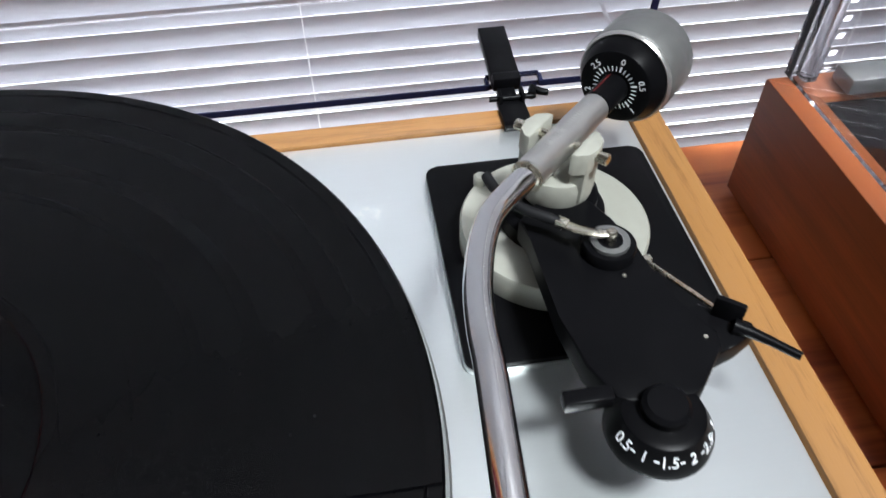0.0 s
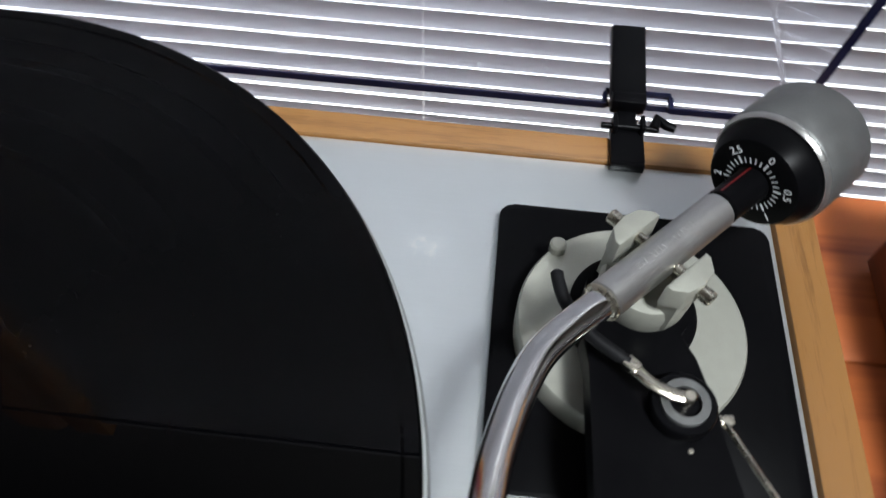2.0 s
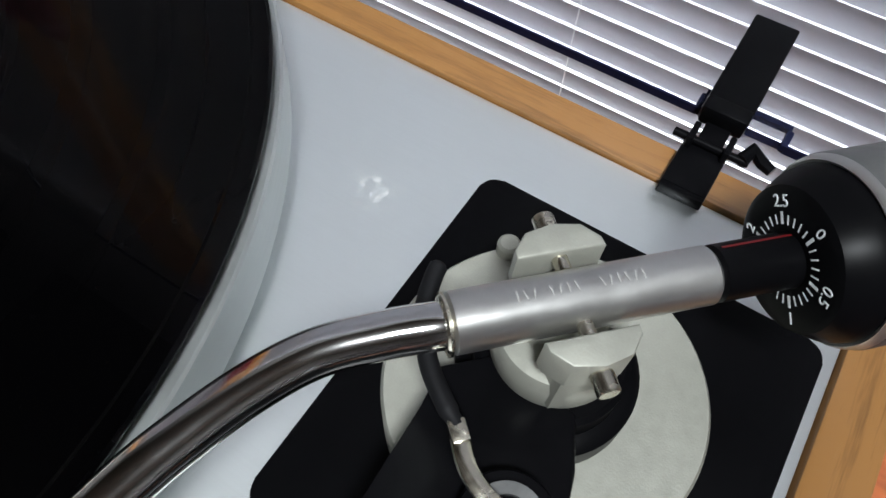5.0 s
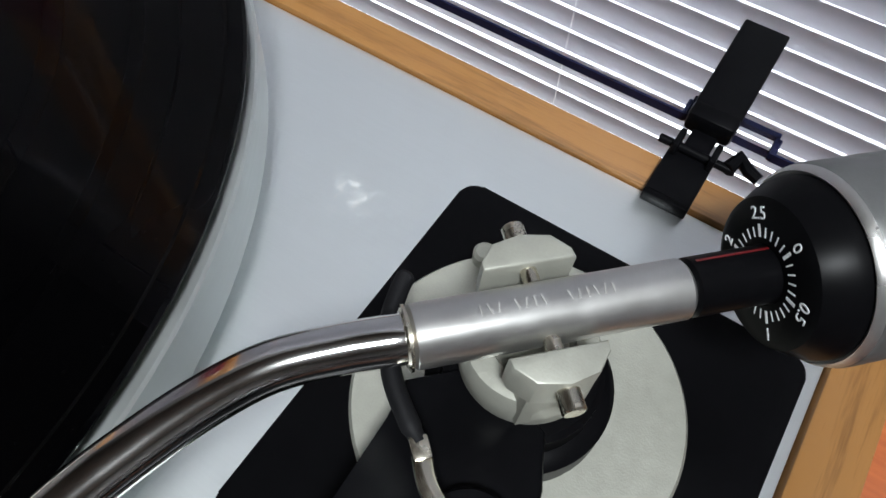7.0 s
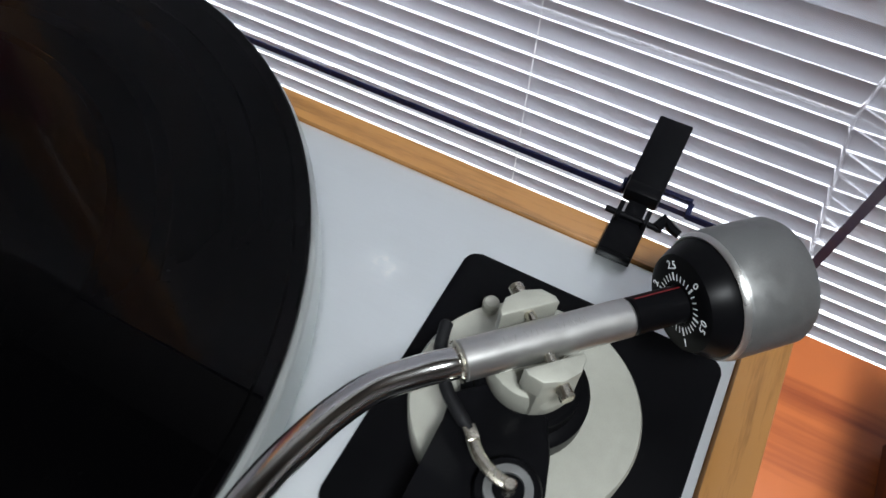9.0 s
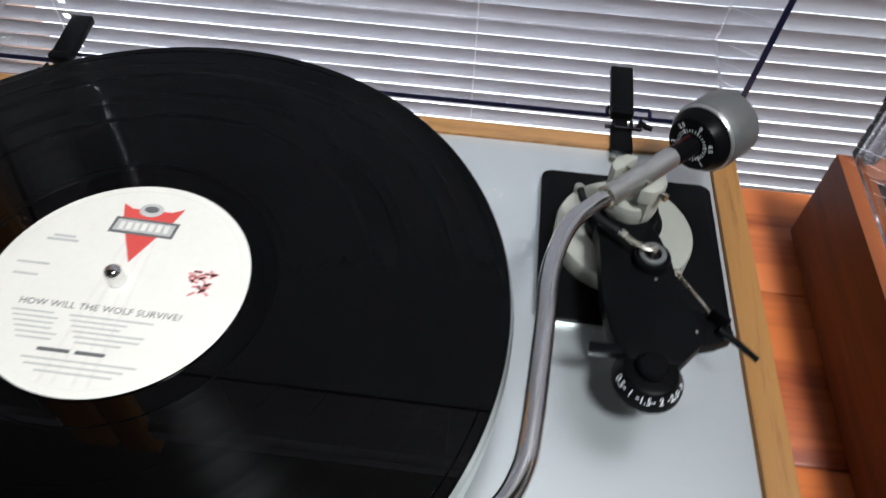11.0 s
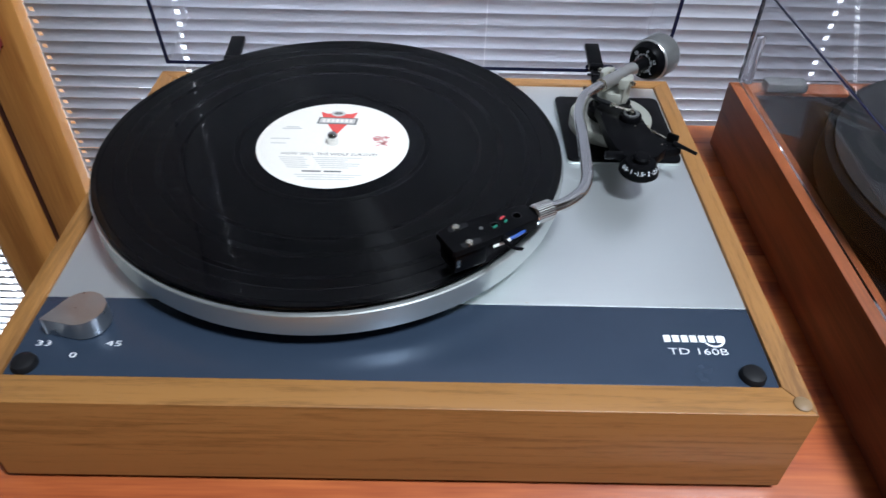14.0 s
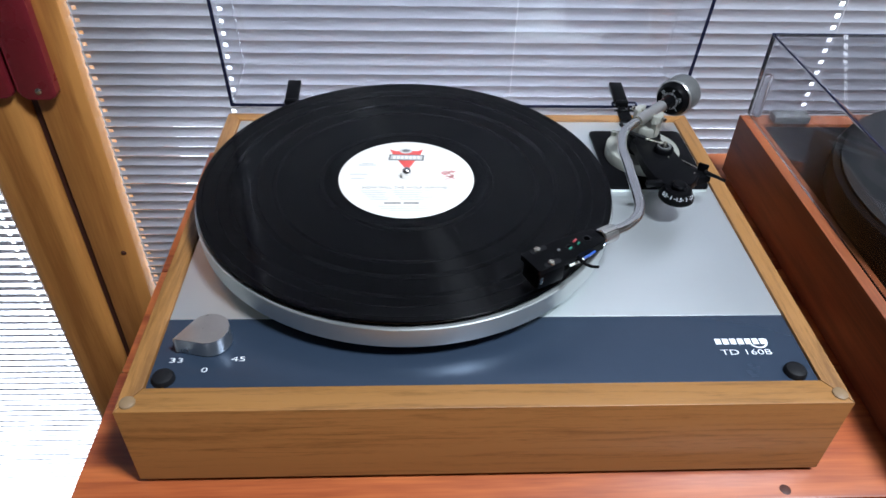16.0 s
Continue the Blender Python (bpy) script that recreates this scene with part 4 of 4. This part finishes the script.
turn("stylus_guard", box(0.0360, 0.0515, -0.0040, 0.0040, 0.0312, 0.0336, 0.0006, sh), RUBBER, "", shell)

# ---- lid: hinges and clear cover standing open ----
OPEN = 82.0
LID_Y, LID_Z = 0.3520, -0.0010
LID_W, LID_D, LID_H, LT = 0.4255, 0.330, 0.068, 0.003
lid_m = pose(0.2115, LID_Y, LID_Z, -OPEN, 0, 0)     # closed: x across, -y forward, z up


def cover(w, d, h, t):
    """An open-bottomed box with rounded inner corners: four walls and a top."""
    bm = bmesh.new()
    o = [(-w / 2, -d), (w / 2, -d), (w / 2, 0), (-w / 2, 0)]
    i = [(-w / 2 + t, -d + t), (w / 2 - t, -d + t), (w / 2 - t, -t), (-w / 2 + t, -t)]
    ob0, ob1 = [bm.verts.new((x, y, 0.0006)) for x, y in o], [bm.verts.new((x, y, h)) for x, y in o]
    ib0, ib1 = [bm.verts.new((x, y, 0.0006)) for x, y in i], [bm.verts.new((x, y, h - t)) for x, y in i]
    for k in range(4):
        j = (k + 1) % 4
        bm.faces.new((ob0[k], ob0[j], ob1[j], ob1[k]))
        bm.faces.new((ib0[k], ib1[k], ib1[j], ib0[j]))
        bm.faces.new((ob0[k], ib0[k], ib0[j], ob0[j]))
    bm.faces.new(ob1)
    bm.faces.new(ib1)
    edges_up = [e for e in bm.edges if abs(e.verts[0].co.z - e.verts[1].co.z) > h * 0.5 or min(v.co.z for v in e.verts) > h * 0.9]
    bmesh.ops.bevel(bm, geom=edges_up, offset=0.0014, segments=3, affect="EDGES", profile=0.5)
    return bm


def rim_strip(w, d, t, notches, h=0.0006, up=0.0052):
    """The lower edge of the cover, coloured dark for reflection inside the acrylic; it steps up around a cut-out at
    each hinge.
    """
    bm = None
    spans, x = [], -w / 2
    for a, b in notches:
        spans.append((x, a, 0.0))
        spans.append((a, b, up))
        for e in (a, b):
            bm = box(e - 1.5 * h, e + 1.5 * h, -t, 0, 0.0, up, 0.0004, bm=bm)
        x = b
    spans.append((x, w / 2, 0.0))
    for a, b, z in spans:
        bm = box(a, b, -t, 0, z, z + (2.5 * h if z else h), bm=bm)
    for dims in ((-w / 2, w / 2, -d, -d + t), (-w / 2, -w / 2 + t, -d + t, -t), (w / 2 - t, w / 2, -d + t, -t)):
        bm = box(*dims, 0, h, bm=bm)
    return bm


lid_bm = cover(LID_W, LID_D, LID_H, LT)
lid_bm.transform(lid_m)
lid = turn("dust_cover", lid_bm, ACRYLIC, "clear acrylic dust cover standing open")
lid.visible_shadow = False
HINGES = (0.0555, 0.3656)
strip_bm = rim_strip(LID_W, LID_D, LT, [(x - 0.2115 - 0.0068, x - 0.2115 + 0.0160) for x in HINGES])
strip_bm.transform(lid_m)
turn("cover_rim", strip_bm, ACRYLIC_EDGE, "rim edge coloured dark to show reflection inside the acrylic", lid)


def hinge(x):
    """A sprung steel hinge: a clip over the plinth's rim, a pin, and a blade up the lid's back wall."""
    h = turn("hinge", box(x - 0.0056, x + 0.0056, 0.3252, 0.3407, 0.0002, 0.0024, 0.0004), BLACK_METAL, "black sprung steel lid hinge")
    turn("clip_lip", box(x - 0.0056, x + 0.0056, 0.3238, 0.3254, -0.0012, 0.0022, 0.0004), BLACK_METAL, "", h)
    turn("pin", rod((x - 0.0088, 0.3397, 0.0034), (x + 0.0105, 0.3397, 0.0034), 0.0011, 12), BLACK_METAL, "", h)
    for dx in (-0.0052, 0.0040):
        turn("knuckle", box(x + dx, x + dx + 0.0016, 0.3372, 0.3434, 0.0010, 0.0060, 0.0004), BLACK_METAL, "", h)
    turn("neck", box(x - 0.0030, x + 0.0034, 0.3402, 0.3512, 0.0012, 0.0030, 0.0004), BLACK_METAL, "", h)
    turn("spring_arm", sweep([(x + 0.0085, 0.3394, 0.0036), (x + 0.0100, 0.3437, 0.0040), (x + 0.0132, 0.3417, 0.0036), (x + 0.0160, 0.3407, 0.0034)], [0.0019, 0.0021, 0.0016, 0.0014], 10), BLACK_METAL, "", h)
    up = pose(x + 0.0002, LID_Y, LID_Z, -OPEN, 0, 0)
    turn("blade", box(-0.0060, 0.0060, -LT - 0.0050, -LT - 0.0004, 0.0000, 0.0315, 0.0006, up), BLACK_METAL, "", h)
    turn("blade_bend", box(-0.0060, 0.0060, -LT - 0.0065, -LT + 0.0005, -0.0040, 0.0010, 0.0012, up), BLACK_METAL, "", h)
    return h


for x in HINGES:
    hinge(x)

# ---- the second turntable ----
X2, Y2 = 0.4800, 0.3440
W2, D2 = 0.45, 0.365
other = empty("turntable", (X2 + W2 / 2, Y2 - D2 / 2, TABLE_Z), "record player with a red-brown wooden plinth under a closed clear lid", "turntable")


def second(name, bm, mat, lab="", parent=None):
    return under(part(name, bm, mat, None, lab), parent or other)


ZT = -0.003
r2 = 0.017
xa, xb, ya, yb = X2, X2 + W2, Y2 - D2, Y2
second("plinth_board", prism([(xa, ya), (xb, ya), (xb - r2, ya + r2), (xa + r2, ya + r2)], TABLE_Z + 0.004, ZT, 0.0008), MAHOGANY)
second("plinth_board", prism([(xa, yb), (xa + r2, yb - r2), (xb - r2, yb - r2), (xb, yb)], TABLE_Z + 0.004, ZT, 0.0008), MAHOGANY)
second("plinth_board", prism([(xa, ya), (xa + r2, ya + r2), (xa + r2, yb - r2), (xa, yb)], TABLE_Z + 0.004, ZT, 0.0008), MAHOGANY)
second("plinth_board", prism([(xb, ya), (xb, yb), (xb - r2, yb - r2), (xb - r2, ya + r2)], TABLE_Z + 0.004, ZT, 0.0008), MAHOGANY)
second("deck_plate", box(xa + r2 + 0.0002, xb - r2 - 0.0002, ya + r2 + 0.0002, yb - r2 - 0.0002, -0.016, ZT - 0.003), BLACK, "black deck plate")
for x in (xa + 0.04, xb - 0.04):
    for y in (ya + 0.04, yb - 0.04):
        second("foot", lathe([(0, 0), (0.011, 0), (0.012, 0.001), (0.012, 0.0045), (0, 0.0045)], 20, pose(x, y, TABLE_Z)), RUBBER)
pl = second("platter", lathe([(0, 0.024), (0.148, 0.024), (0.1525, 0.0236), (0.153, 0.0228), (0.153, 0.002), (0.150, 0.001), (0, 0.001)], 120, pose(0.6460, 0.1620, 0)), BLACK, "black platter with a dark mat")
second("mat", lathe([(0, 0.0241), (0.1465, 0.0241), (0.1470, 0.0265), (0.144, 0.0272), (0, 0.0272)], 100, pose(0.6460, 0.1620, 0)), RUBBER, "", pl)
second("spindle", rod((0.646, 0.162, 0.02), (0.646, 0.162, 0.038), 0.0036, 20), CHROME, "", pl)
lid2_m = pose(xa + W2 / 2, yb - 0.002, ZT + 0.0035, 0, 0, 0)
c2 = cover(W2 - 0.010, D2 - 0.008, 0.0785, 0.003)
c2.transform(lid2_m)
lid2 = second("dust_cover", c2, TINTED, "closed clear acrylic dust cover")
lid2.visible_shadow = False
# thin dark rods draw the internal reflection along the lid's edges
top_edge = None
z9 = 0.0785 + ZT + 0.0035
x0c, x1c, y0c, y1c = xa + 0.005, xb - 0.005, yb - 0.002 - D2 + 0.008, yb - 0.002
for a, b in (((x0c, y0c), (x0c, y1c)), ((x0c, y1c), (x1c, y1c))):
    top_edge = rod((*a, z9 - 0.0006), (*b, z9 - 0.0006), 0.0008, 8, top_edge)
top_edge = rod((x0c + 0.0003, y1c - 0.0003, z9 - 0.045), (x0c + 0.0003, y1c - 0.0003, z9), 0.0006, 8, top_edge)
second("cover_edge", top_edge, ACRYLIC_EDGE, "", lid2)
hg = second("hinge", box(xa + 0.026, xa + 0.060, yb - 0.020, yb - 0.006, ZT + 0.001, ZT + 0.009, 0.002), GREY_METAL, "grey plastic lid hinge")
second("hinge_leaf", box(xa + 0.010, xa + 0.016, yb - 0.012, yb - 0.004, ZT + 0.004, ZT + 0.045, 0.001), TINTED, "clear acrylic hinge bracket", hg)
